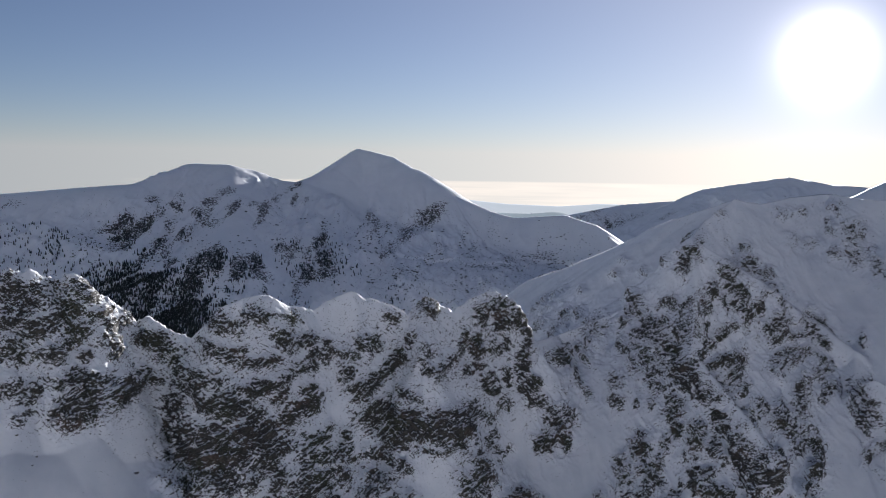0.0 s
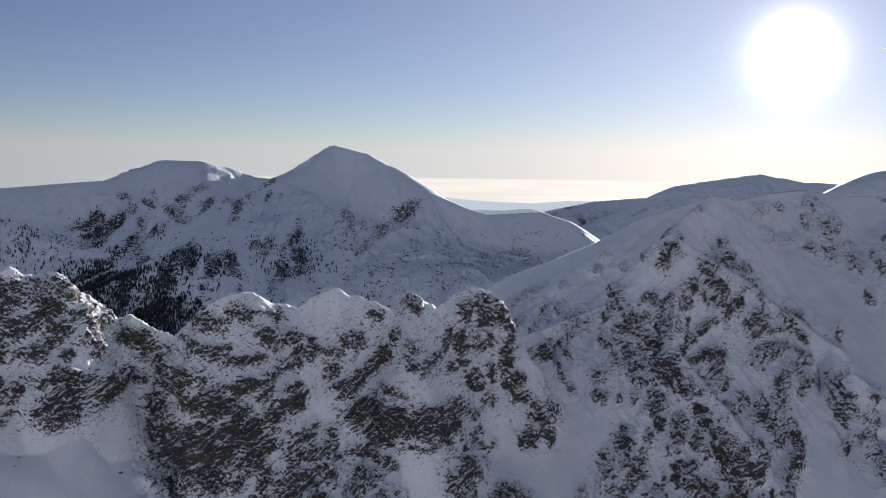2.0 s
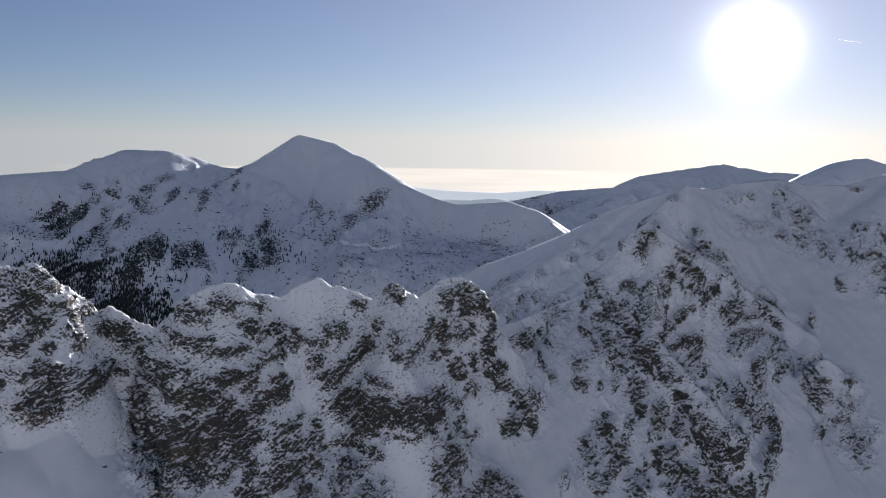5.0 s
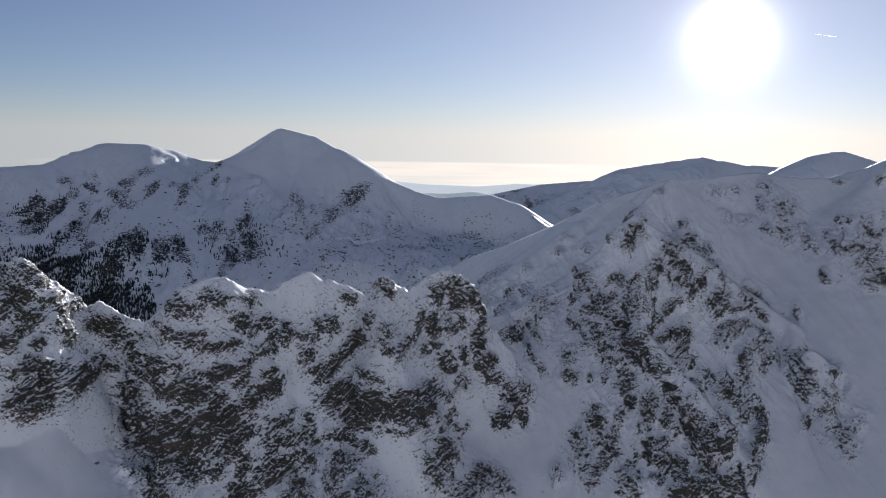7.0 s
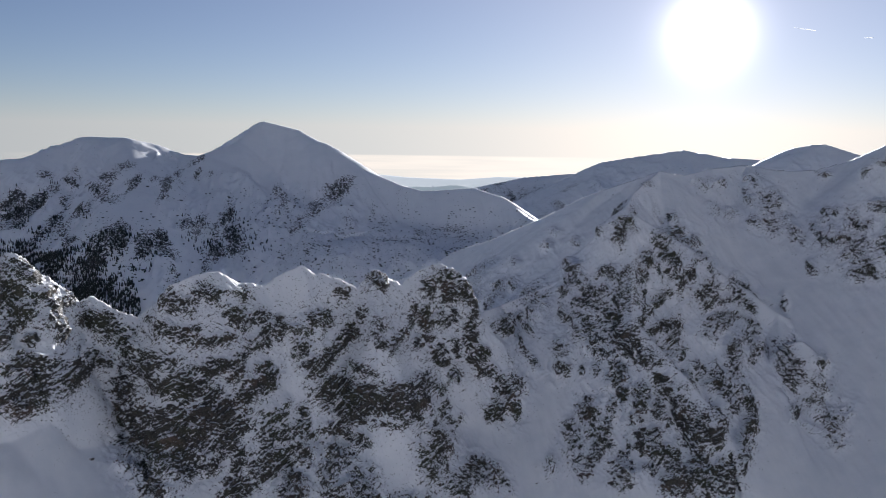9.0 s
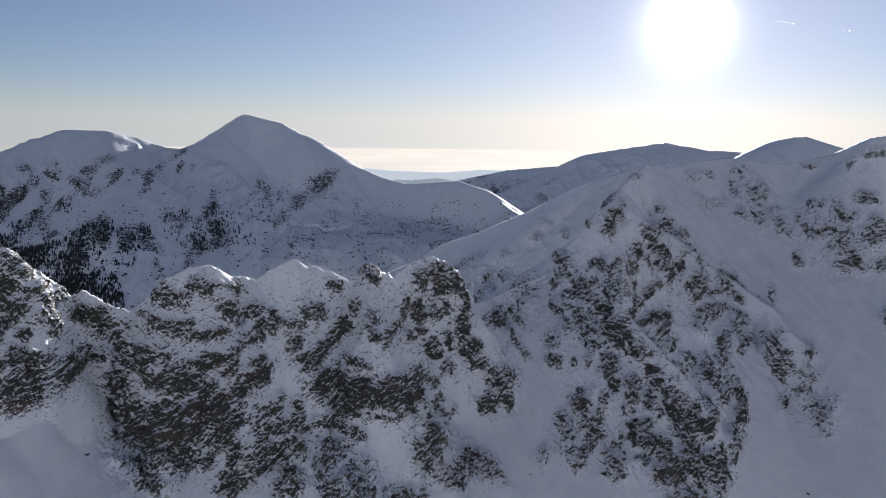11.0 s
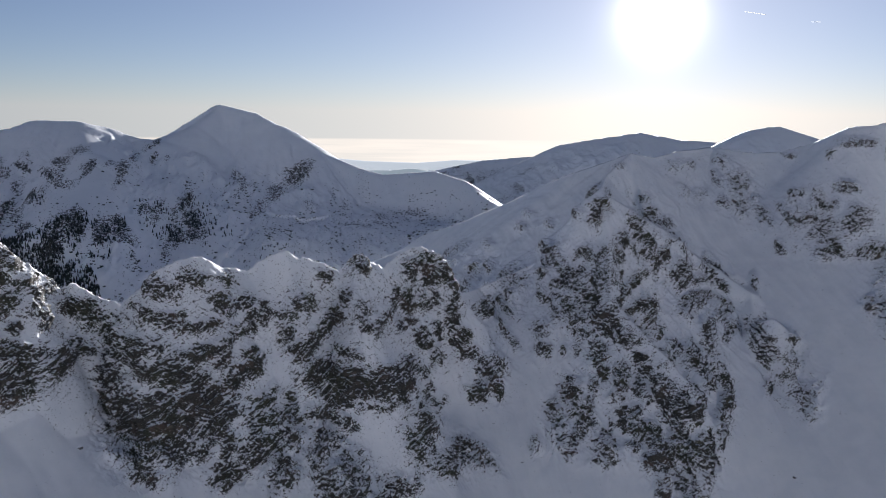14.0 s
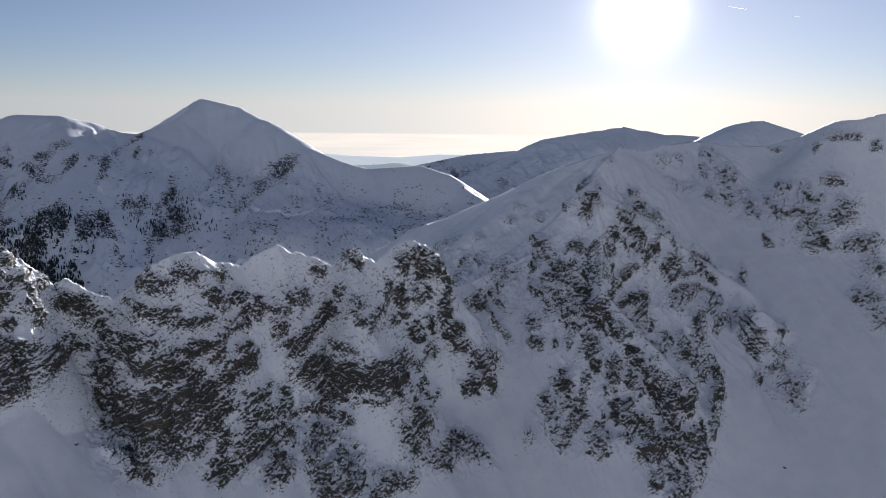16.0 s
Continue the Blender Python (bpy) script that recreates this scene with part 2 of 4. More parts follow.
def sheet_mesh(name, P, keep, attrs, mat, N=None):
    """One mesh of the quads of a grid that keep picks out."""
    a, b = P.shape[:2]
    i, j = np.nonzero(keep)
    k = i * b + j
    quads = np.stack([k, k + b, k + b + 1, k + 1], axis=1)
    used, inv = np.unique(quads, return_inverse=True)
    inv = inv.reshape(-1, 4)
    me = bpy.data.meshes.new(name)
    me.vertices.add(len(used))
    me.vertices.foreach_set("co", P.reshape(-1, 3)[used].astype(np.float32).ravel())
    me.loops.add(len(inv) * 4)
    me.loops.foreach_set("vertex_index", inv.astype(np.int32).ravel())
    me.polygons.add(len(inv))
    me.polygons.foreach_set("loop_start", np.arange(0, len(inv) * 4, 4, dtype=np.int32))
    me.polygons.foreach_set("use_smooth", np.ones(len(inv), dtype=bool))
    for key, val in attrs.items():
        at = me.attributes.new(key, "FLOAT", "POINT")
        at.data.foreach_set("value", val.ravel()[used].astype(np.float32))
    me.update(calc_edges=True)
    me.validate()
    if N is not None:
        me.normals_split_custom_set_from_vertices(N.reshape(-1, 3)[used].astype(np.float32))
    me.materials.append(mat)
    return new(name, me)


def blurred(a, times):
    for _ in range(times):
        q = np.pad(a, 1, mode="edge")
        a = 0.2 * (q[1:-1, 1:-1] + q[2:, 1:-1] + q[:-2, 1:-1] + q[1:-1, 2:] + q[1:-1, :-2])
    return a


def wide(a, gain):
    """A field spread out over its surroundings."""
    q = np.pad(blurred(a[::6, ::6], 10), ((0, 2), (0, 2)), mode="edge")
    i, j = np.arange(a.shape[0]) / 6, np.arange(a.shape[1]) / 6
    i0, j0 = i.astype(int), j.astype(int)
    fi, fj = (i - i0)[:, None], (j - j0)[None, :]
    r0 = q[i0][:, j0] * (1 - fj) + q[i0][:, j0 + 1] * fj
    r1 = q[i0 + 1][:, j0] * (1 - fj) + q[i0 + 1][:, j0 + 1] * fj
    return np.clip(gain * (r0 * (1 - fi) + r1 * fi), 0, 1)


def one_piece(mask):
    """The largest connected piece of a mask on the grid."""
    i, j = np.nonzero(mask)
    if len(i) == 0:
        return mask
    box = (slice(i.min(), i.max() + 1), slice(j.min(), j.max() + 1))
    m = mask[box]
    lab = np.where(m, np.arange(1, m.size + 1).reshape(m.shape), 0)
    for _ in range(600):
        q = np.pad(lab, 1)
        nxt = np.where(m, np.max([q[1:-1, 1:-1], q[2:, 1:-1], q[:-2, 1:-1], q[1:-1, 2:], q[1:-1, :-2]], axis=0), 0)
        if (nxt == lab).all():
            break
        lab = nxt
    vals, counts = np.unique(lab[lab > 0], return_counts=True)
    out = np.zeros_like(mask)
    out[box] = lab == vals[counts.argmax()]
    return out


def part(name, ob, parent, label=""):
    ob.parent = parent
    return tagged(ob, label)


def outcrop_field(X, Y, Z, spots, heights, noise_in, reach=1.0):
    """How far each place lies inside an outcrop (1 inside, 0 outside), how bare the rock is there, and which outcrop it is.
    An outcrop lies on the face at (x, y): half length, half thickness, dip of its long side in degrees, bareness."""
    inside, bare, which = np.zeros(X.shape), np.zeros(X.shape), np.full(X.shape, -1)
    for i, ((x, y, a, b, dip, bareness), z) in enumerate(zip(spots, heights)):
        far, turn = math.hypot(x + 20, y), radians(dip)
        sa, ca = (x + 20) / far, y / far
        size = max(a, b)
        near = np.nonzero((np.abs(X - x) < 3.2 * size + 4) & (np.abs(Y - y) < 7 * size + 12))
        dx, dy, dz = X[near] - x, Y[near] - y, Z[near] - z
        side, deep = dx * ca - dy * sa, dx * sa + dy * ca
        u, w = side * math.cos(turn) + dz * math.sin(turn), dz * math.cos(turn) - side * math.sin(turn)
        q = np.sqrt((u / a) ** 2 + (w / b) ** 2 + (deep / (3.2 * size + 5)) ** 2) / reach + noise_in[near]
        m = step(1.9, 0.45, q)
        wins = m * bareness > inside[near] * bare[near]
        for field, value in ((inside, m), (bare, np.full(m.shape, bareness)), (which, np.full(m.shape, i))):
            field[near] = np.where(wins, value, field[near])
    return inside, bare, which


def pieces_of(which, inside, owner, least):
    """Masks of the outcrops on a grid of quads: for each its mountain and its largest connected piece."""
    idx = np.where(inside > 0.4, which, -1)
    order = np.argsort(idx.ravel(), kind="stable")
    vals, first = np.unique(idx.ravel()[order], return_index=True)
    last = np.append(first[1:], idx.size)
    out = []
    for v, f, e in zip(vals, first, last):
        if v < 0 or e - f < least:
            continue
        k = order[f:e]
        own = np.bincount(owner.ravel()[k]).argmax()
        mask = np.zeros(idx.shape, dtype=bool)
        mask.ravel()[k[owner.ravel()[k] == own]] = True
        mask = one_piece(mask)
        if mask.sum() >= least:
            out.append((own, mask))
    return out


# where rock comes through the snow: plan x, y, half length, half thickness, dip, bareness
OUTCROPS_WEST = [(-135, 302, 7.9, 3.5, -20, 0.72), (-136, 297, 5.8, 4.7, 0, 0.72), (-131, 303, 4.4, 2.2, -35, 0.8), (-127, 306, 4.4, 1.8, -10, 0.65),
    (-124, 319, 2.9, 2.9, -30, 0.7), (-132, 294, 4.6, 3.5, 30, 0.7), (-135, 286, 3.0, 4.1, 90, 0.9), (-123, 301, 4.4, 2.4, 0, 0.5),
    (-127, 291, 1.7, 1.5, 0, 0.8), (-111, 323, 8.1, 3.2, -25, 0.9), (-104, 322, 1.7, 3.2, -70, 0.7), (-126, 286, 7.6, 2.7, -10, 0.6),
    (-116, 293, 4.7, 3.5, 20, 0.95), (-125, 280, 7.4, 4.1, 20, 0.82)]
OUTCROPS_WEST_FOOT = [(-114, 304, 2.0, 2.0, 0, 0.9), (-115, 314, 4.2, 1.3, -10, 0.6), (-111, 315, 2.9, 1.3, -20, 0.6),
    (-123, 278, 5.2, 2.6, 25, 0.85), (-131, 280, 2.6, 1.9, 0, 0.6)]
OUTCROPS_WEST_END = [(-151, 288, 5.5, 5.5, 0, 0.75), (-144, 292, 4.8, 4.8, 0, 0.75), (-149, 284, 5.9, 4.3, 0, 0.72), (-142, 286, 5.9, 3.6, 0, 0.7),
    (-144, 271, 3.4, 2.4, 0, 0.7), (-140, 274, 3.4, 1.9, 20, 0.6), (-139, 266, 2.2, 1.9, 0, 0.5), (-147, 279, 4.6, 3.1, 0, 0.65),
    (-139, 283, 2.0, 1.8, 0, 0.6)]
OUTCROPS_TOP = [(-85, 321, 7.3, 2.8, -15, 0.72), (-76, 328, 5.7, 2.0, -15, 0.7), (-64, 341, 3.7, 1.6, -20, 0.8), (-64, 332, 4.5, 2.0, -40, 0.7),
    (-58, 339, 4.6, 2.1, 10, 0.7), (-53, 339, 3.0, 1.4, 20, 0.8), (-86, 314, 6.3, 1.7, -28, 0.7), (-80, 317, 3.0, 1.1, 0, 0.8),
    (-71, 320, 6.9, 1.5, -8, 0.88), (-57, 330, 5.4, 2.0, -8, 0.78), (-49, 343, 3.7, 2.6, 0, 0.7), (-40, 345, 4.7, 2.1, -10, 0.55),
    (-33, 352, 5.3, 2.6, 0, 0.65), (-40, 340, 2.1, 3.5, 0, 0.5), (-103, 320, 1.7, 2.6, -60, 0.7)]
OUTCROPS_TOP_EAST = [(-24, 354, 8.8, 2.9, 40, 0.9), (-36, 338, 3.7, 1.4, 0, 1), (-30, 344, 6.6, 2.6, 40, 0.9), (-7, 375, 4.1, 3.8, 0, 0.85),
    (29, 397, 6.6, 2.7, -30, 0.75), (29, 394, 3.8, 6.5, 0, 0.85), (35, 396, 2.2, 7.1, 15, 0.8), (18, 391, 3.5, 4.0, 0, 0.65),
    (40, 390, 2.4, 3.5, 0, 1), (40, 394, 4.4, 2.5, -50, 0.7), (30, 389, 2.4, 2.4, 0, 0.9), (9, 379, 2.1, 6.3, -18, 0.62),
    (16, 381, 2.1, 5.0, 15, 0.85), (13, 374, 4.7, 2.3, 0, 0.95), (22, 375, 6.3, 3.1, -30, 0.9)]
OUTCROPS_TOP_EAST_LOW = [(31, 381, 2.4, 3.5, 0, 0.8), (38, 384, 3.2, 6.2, 0, 1), (24, 386, 3.5, 3.2, 0, 0.6), (41, 379, 3.7, 3.2, 0, 0.75),
    (44, 375, 4.2, 2.1, 0, 0.85), (3, 365, 5.5, 1.8, 30, 0.5), (-6, 348, 1.9, 1.9, 0, 0.8), (-7, 355, 2.2, 3.2, 0, 0.6),
    (-13, 362, 2.2, 3.2, 0, 0.9), (-23, 368, 3.5, 2.3, 0, 0.55), (28, 374, 3.4, 3.1, 0, 0.5), (52, 369, 7.8, 4.4, -60, 0.72),
    (48, 363, 4.1, 3.6, 0, 0.75), (55, 374, 5.3, 2.9, -30, 0.6), (57, 365, 2.3, 4.7, 0, 0.6)]
OUTCROPS_FACE = [(-95, 312, 8.4, 4.0, -20, 0.66), (-71, 314, 7.2, 2.3, -5, 1), (-64, 317, 3.5, 1.9, 40, 0.9), (-63, 321, 4.4, 2.0, 30, 0.7),
    (-55, 325, 3.5, 1.8, 10, 1), (-57, 319, 7.8, 2.8, 15, 1), (-83, 303, 10.2, 4.3, -20, 0.8), (-78, 305, 6.2, 2.3, 20, 1),
    (-100, 308, 5.4, 7.9, 0, 0.66), (-87, 297, 9.3, 4.8, 10, 0.86), (-73, 305, 7.5, 3.7, 35, 0.85), (-68, 307, 7.6, 3.1, 40, 1.1),
    (-86, 294, 11.2, 4.0, -5, 1.1), (-99, 300, 4.1, 3.3, 0, 0.85)]
OUTCROPS_FACE_LOW = [(-74, 298, 9.0, 2.7, 35, 1), (-65, 305, 5.9, 4.0, 30, 0.85), (-80, 290, 9.9, 3.4, 10, 0.95), (-90, 293, 4.8, 2.4, -15, 0.9),
    (-68, 300, 6.2, 3.5, 0, 0.8), (-61, 302, 2.9, 4.2, 0, 0.76), (-49, 318, 5.7, 2.6, 10, 0.7), (-52, 311, 3.2, 5.1, 0, 0.66),
    (-46, 316, 2.8, 3.3, 0, 0.6), (-40, 320, 6.6, 3.1, -20, 0.66), (-43, 313, 8.7, 3.5, -10, 0.8), (-37, 325, 1.6, 4.7, 10, 0.8),
    (-50, 306, 6.4, 2.5, 0, 0.8)]
OUTCROPS_MIDDLE = [(-24, 341, 8.5, 4.2, -5, 0.86), (-28, 336, 3.7, 3.5, 0, 1), (-19, 334, 7.0, 5.8, 0, 0.96), (-26, 328, 6.8, 2.5, -15, 0.85),
    (-18, 326, 5.0, 2.0, -20, 0.8), (-13, 342, 6.1, 1.7, -15, 0.75), (-15, 336, 9.3, 5.1, -5, 1), (1, 335, 13.1, 5.4, -5, 1.1),
    (11, 354, 4.0, 4.9, 20, 0.95), (22, 358, 2.5, 2.3, 0, 0.45), (31, 362, 2.6, 1.5, 0, 0.5), (-27, 315, 3.1, 3.1, 0, 0.95)]
OUTCROPS_FOOT = [(-90, 285, 7.6, 2.3, -25, 0.85), (-60, 297, 6.1, 2.9, -10, 0.8), (-52, 304, 4.6, 3.6, 0, 0.75), (-42, 301, 5.4, 3.8, 0, 0.85),
    (-27, 310, 4.3, 6.1, 0, 0.7), (-18, 299, 7.6, 5.3, 0, 0.86), (2, 310, 8.9, 3.1, -10, 0.86), (-22, 318, 3.1, 2.9, 0, 0.9),
    (16, 330, 6.6, 6.4, 0, 0.92), (30, 334, 9.2, 3.1, -5, 0.96), (41, 336, 5.9, 2.2, -25, 0.8), (-78, 289, 5.1, 2.7, -10, 0.85),
    (-70, 295, 4.0, 3.2, 0, 0.8)]
OUTCROPS_COL = [(60, 408, 6.9, 1.7, -35, 0.9), (67, 396, 6.7, 2.0, -35, 0.85), (65, 419, 5.3, 3.5, 0, 0.5), (68, 489, 3.8, 3.8, 0, 0.75),
    (63, 517, 5.0, 2.2, 40, 0.6), (78, 426, 7.2, 5.1, 60, 0.6), (71, 419, 7.1, 2.6, -20, 0.7), (83, 498, 3.1, 3.1, 0, 0.6),
    (71, 578, 8.8, 4.0, 25, 0.52), (89, 528, 2.9, 1.8, 0, 0.6), (89, 406, 2.9, 3.4, 0, 0.7), (76, 504, 4.2, 4.2, 60, 0.5),
    (82, 582, 5.6, 2.4, 20, 0.5)]
CRAG_CREST = [(142, 478, 5.3, 2.3, 60, 0.85), (129, 431, 9.1, 3.3, 68, 0.72), (164, 497, 4.2, 2.1, 0, 0.5), (174, 480, 2.7, 2.7, 0, 0.8),
    (172, 469, 8.6, 3.3, -40, 0.6), (180, 463, 3.9, 2.9, -30, 0.75), (153, 436, 6.1, 2.2, -45, 0.7), (150, 425, 10.8, 3.0, -50, 0.85),
    (142, 417, 2.1, 3.5, 10, 0.9), (179, 453, 5.8, 2.9, -40, 0.75), (178, 431, 4.9, 2.5, -35, 0.8), (135, 418, 4.4, 3.5, 0, 0.65),
    (151, 416, 7.7, 4.1, -40, 0.8), (161, 420, 2.7, 4.5, 0, 0.75)]
CRAG_SHOULDER = [(124, 402, 6.8, 4.0, 70, 0.75), (118, 395, 7.3, 4.8, 45, 0.85), (116, 415, 4.1, 2.6, 0, 0.65), (101, 437, 4.0, 3.4, 0, 0.6),
    (102, 423, 2.4, 5.3, 0, 0.6), (95, 420, 2.4, 6.5, -8, 0.6), (103, 403, 9.1, 6.5, 10, 0.86), (110, 391, 6.1, 3.9, -30, 0.95),
    (97, 396, 5.6, 3.1, 0, 0.75), (136, 399, 3.4, 2.3, 20, 0.85), (128, 391, 3.6, 2.5, 0, 0.75), (137, 386, 6.6, 5.0, 50, 0.9),
    (122, 384, 1.1, 9.8, -6, 0.85)]
CRAG_SIDE = [(191, 424, 6.1, 3.0, -45, 0.95), (194, 417, 6.0, 2.1, -50, 0.8), (166, 410, 5.6, 5.3, 0, 0.7), (172, 401, 7.5, 3.5, 0, 0.95),
    (174, 419, 4.8, 2.1, -20, 0.5), (177, 412, 4.4, 2.4, 0, 0.7), (185, 400, 5.2, 3.5, 0, 0.66), (215, 417, 4.2, 1.5, -70, 0.6),
    (179, 393, 5.1, 4.8, 0, 0.85), (170, 399, 4.0, 1.7, 0, 0.95), (182, 385, 3.6, 3.9, 0, 0.65), (160, 390, 4.5, 2.5, -45, 0.55)]
CRAG_FACE = [(98, 387, 8.2, 4.7, 0, 0.86), (112, 374, 8.0, 5.1, 50, 0.9), (116, 373, 1.9, 8.5, -8, 0.95), (83, 385, 3.8, 3.3, 20, 0.75),
    (81, 374, 3.2, 1.6, 0, 0.75), (89, 369, 1.3, 1.3, 0, 0.9), (100, 375, 5.3, 2.4, 0, 0.5), (96, 368, 2.6, 3.2, 0, 0.5),
    (103, 361, 6.2, 4.4, 60, 1), (102, 354, 3.1, 3.3, 0, 0.95), (87, 351, 5.5, 4.5, -20, 0.9), (97, 349, 2.5, 2.5, 0, 0.7),
    (92, 342, 3.5, 3.2, 0, 0.8), (78, 340, 6.4, 3.2, -70, 0.75)]
CRAG_FACE_EAST = [(119, 364, 5.2, 3.7, 20, 0.86), (136, 380, 6.5, 4.1, 60, 0.9), (126, 381, 4.4, 1.9, 0, 0.8), (135, 372, 5.1, 2.9, 0, 0.6),
    (123, 359, 5.2, 3.4, 0, 0.56), (146, 368, 5.9, 1.9, -35, 0.9), (152, 366, 5.3, 3.2, -60, 0.95), (165, 375, 6.5, 3.0, -65, 0.9),
    (121, 355, 2.0, 1.5, 0, 0.9), (122, 350, 5.1, 4.3, 0, 0.56), (136, 361, 5.2, 3.1, 0, 0.5), (110, 348, 5.5, 3.5, 85, 0.75),
    (117, 345, 3.0, 3.0, 0, 0.85), (128, 341, 5.9, 3.0, 0, 0.66)]
CRAG_BASE = [(124, 340, 4.0, 3.5, 0, 0.75), (126, 336, 7.3, 2.9, -10, 0.86), (136, 333, 2.7, 4.1, 0, 0.95), (132, 334, 4.4, 2.9, 0, 0.7),
    (154, 358, 2.9, 3.9, 0, 0.95), (157, 355, 4.7, 4.7, 0, 0.75), (164, 355, 3.1, 5.5, 0, 0.85), (136, 328, 6.7, 2.9, 80, 0.86),
    (158, 342, 3.0, 5.5, 0, 0.86), (153, 336, 3.0, 3.5, 0, 0.8), (147, 325, 1.4, 3.4, 0, 0.8), (108, 333, 4.8, 2.9, 0, 0.95),
    (110, 327, 5.7, 3.1, -20, 0.95), (106, 321, 3.3, 1.9, 0, 0.8)]
CRAG_FOOT = [(87, 333, 4.8, 2.9, 30, 0.8), (80, 328, 2.4, 3.3, 0, 0.8), (86, 341, 3.9, 1.7, 0, 0.5), (94, 324, 4.2, 4.5, 0, 0.76),
    (99, 332, 1.4, 2.4, 0, 0.8), (116, 325, 5.7, 2.8, -25, 0.9), (126, 324, 6.7, 3.8, 70, 0.82), (126, 331, 4.8, 2.9, 0, 0.7),
    (129, 326, 5.3, 2.9, 70, 0.85), (127, 317, 3.3, 4.7, 0, 0.86), (115, 317, 5.1, 3.3, 0, 0.8), (66, 334, 1.9, 2.9, 0, 0.4)]
CRAG_ISLES = [(194, 378, 5.5, 3.6, -50, 0.82), (193, 365, 7.0, 4.6, -55, 0.88), (200, 359, 5.3, 2.6, -30, 0.6), (195, 352, 3.9, 3.6, 0, 0.75),
    (186, 353, 2.1, 2.1, 0, 0.9), (198, 340, 6.1, 4.3, -60, 0.86), (205, 344, 3.3, 2.3, 0, 0.6), (209, 371, 3.8, 2.2, -30, 0.55)]
OUTCROPS_SMALL = [(117, 315, 6.3, 4.3, 0, 0.85), (122, 307, 4.7, 5.7, 0, 0.85), (114, 321, 3.9, 3.4, 0, 0.8), (122, 302, 3.3, 3.0, 0, 0.85),
    (111, 304, 2.8, 3.3, 0, 0.7), (135, 316, 3.4, 7.3, 10, 0.8), (-121, 301, 2.4, 2.8, 0, 0.85), (-124, 306, 2.8, 2.0, -20, 0.75),
    (-120, 300, 1.6, 1.6, 0, 0.8), (116, 527, 3.3, 1.8, 0, 0.5), (121, 496, 2.8, 1.7, 0, 0.5), (109, 518, 3.2, 1.8, 20, 0.5),
    (118, 441, 2.2, 2.8, 60, 0.5)]
WALL_OUTCROPS = [(209, 518, 5.8, 3.3, 0, 0.55), (224, 522, 2.9, 2.2, 0, 0.7), (209, 498, 4.2, 2.5, -40, 0.6), (221, 498, 5.7, 2.5, 0, 0.48),
    (244, 516, 5.1, 3.6, -45, 0.6), (235, 504, 5.7, 2.1, -60, 0.55), (242, 491, 6.3, 6.3, -45, 0.65), (229, 483, 3.1, 3.1, 0, 0.7),
    (238, 479, 6.8, 4.4, -30, 0.55), (236, 471, 2.0, 2.7, 0, 0.8), (246, 475, 2.4, 2.0, 0, 0.75), (243, 459, 4.9, 3.0, -30, 0.6),
    (242, 450, 1.6, 1.6, 0, 0.7), (237, 431, 3.7, 2.2, -50, 0.65)]
WALL_OUTCROPS_EAST = [(277, 498, 3.5, 1.8, 0, 0.7), (279, 491, 2.8, 1.4, 0, 0.8), (283, 458, 2.0, 2.6, 0, 0.85), (251, 453, 2.6, 2.9, 0, 0.6),
    (258, 455, 2.3, 3.3, 0, 0.8), (249, 439, 3.2, 4.1, 0, 0.8), (261, 450, 2.6, 1.9, 0, 0.6), (266, 443, 3.2, 3.2, 0, 0.6),
    (265, 434, 6.9, 3.1, 0, 0.8), (257, 433, 5.0, 2.8, 0, 0.65), (255, 421, 6.1, 2.1, 10, 0.8), (258, 412, 3.6, 3.9, 0, 0.8),
    (251, 411, 4.2, 3.0, 0, 0.7)]
WALL_OUTCROPS_END = [(297, 450, 9.5, 2.4, 0, 0.5), (307, 436, 4.0, 3.0, 0, 0.8), (259, 419, 9.5, 7.6, -60, 0.56), (272, 414, 5.7, 8.2, -20, 0.5),
    (273, 398, 7.4, 4.3, 0, 0.7), (268, 381, 5.9, 6.5, 0, 0.75), (256, 366, 6.9, 5.7, 0, 0.76), (252, 354, 3.9, 3.6, 0, 0.8),
    (279, 433, 6.6, 3.0, 0, 0.4), (254, 438, 6.6, 2.3, -70, 0.5)]
MID_WEST = [(-391, 1513, 15.8, 7.9, 0, 0.6), (-420, 1481, 9.7, 5.8, 0, 0.8), (-514, 1468, 9.5, 6.7, 0, 0.75), (-470, 1461, 11.4, 5.7, -20, 0.7),
    (-426, 1430, 9.3, 8.4, 0, 0.65), (-363, 1443, 13.2, 7.6, 30, 0.6), (-337, 1469, 9.7, 4.8, 20, 0.65), (-319, 1480, 15.6, 7.8, 50, 0.72),
    (-317, 1582, 12.5, 7.3, 45, 0.55), (-287, 1648, 10.9, 5.4, 40, 0.85), (-298, 1627, 12.9, 5.4, 30, 0.6), (-285, 1595, 12.6, 5.3, 60, 0.8),
    (-385, 1391, 16.4, 10.0, 0, 0.5)]
MID_WEST_LOW = [(-528, 1382, 12.5, 9.9, 0, 0.7), (-541, 1347, 17.4, 5.2, 10, 0.75), (-510, 1351, 14.0, 7.0, 40, 0.7),
    (-497, 1389, 16.3, 9.9, 50, 0.7), (-487, 1426, 9.3, 6.5, 0, 0.5), (-523, 1334, 8.7, 3.5, 0, 0.5), (-455, 1321, 13.8, 8.6, 50, 0.75),
    (-418, 1344, 14.1, 8.8, 30, 0.4), (-458, 1269, 16.6, 6.6, 60, 0.7), (-492, 1298, 8.5, 4.2, 0, 0.6)]
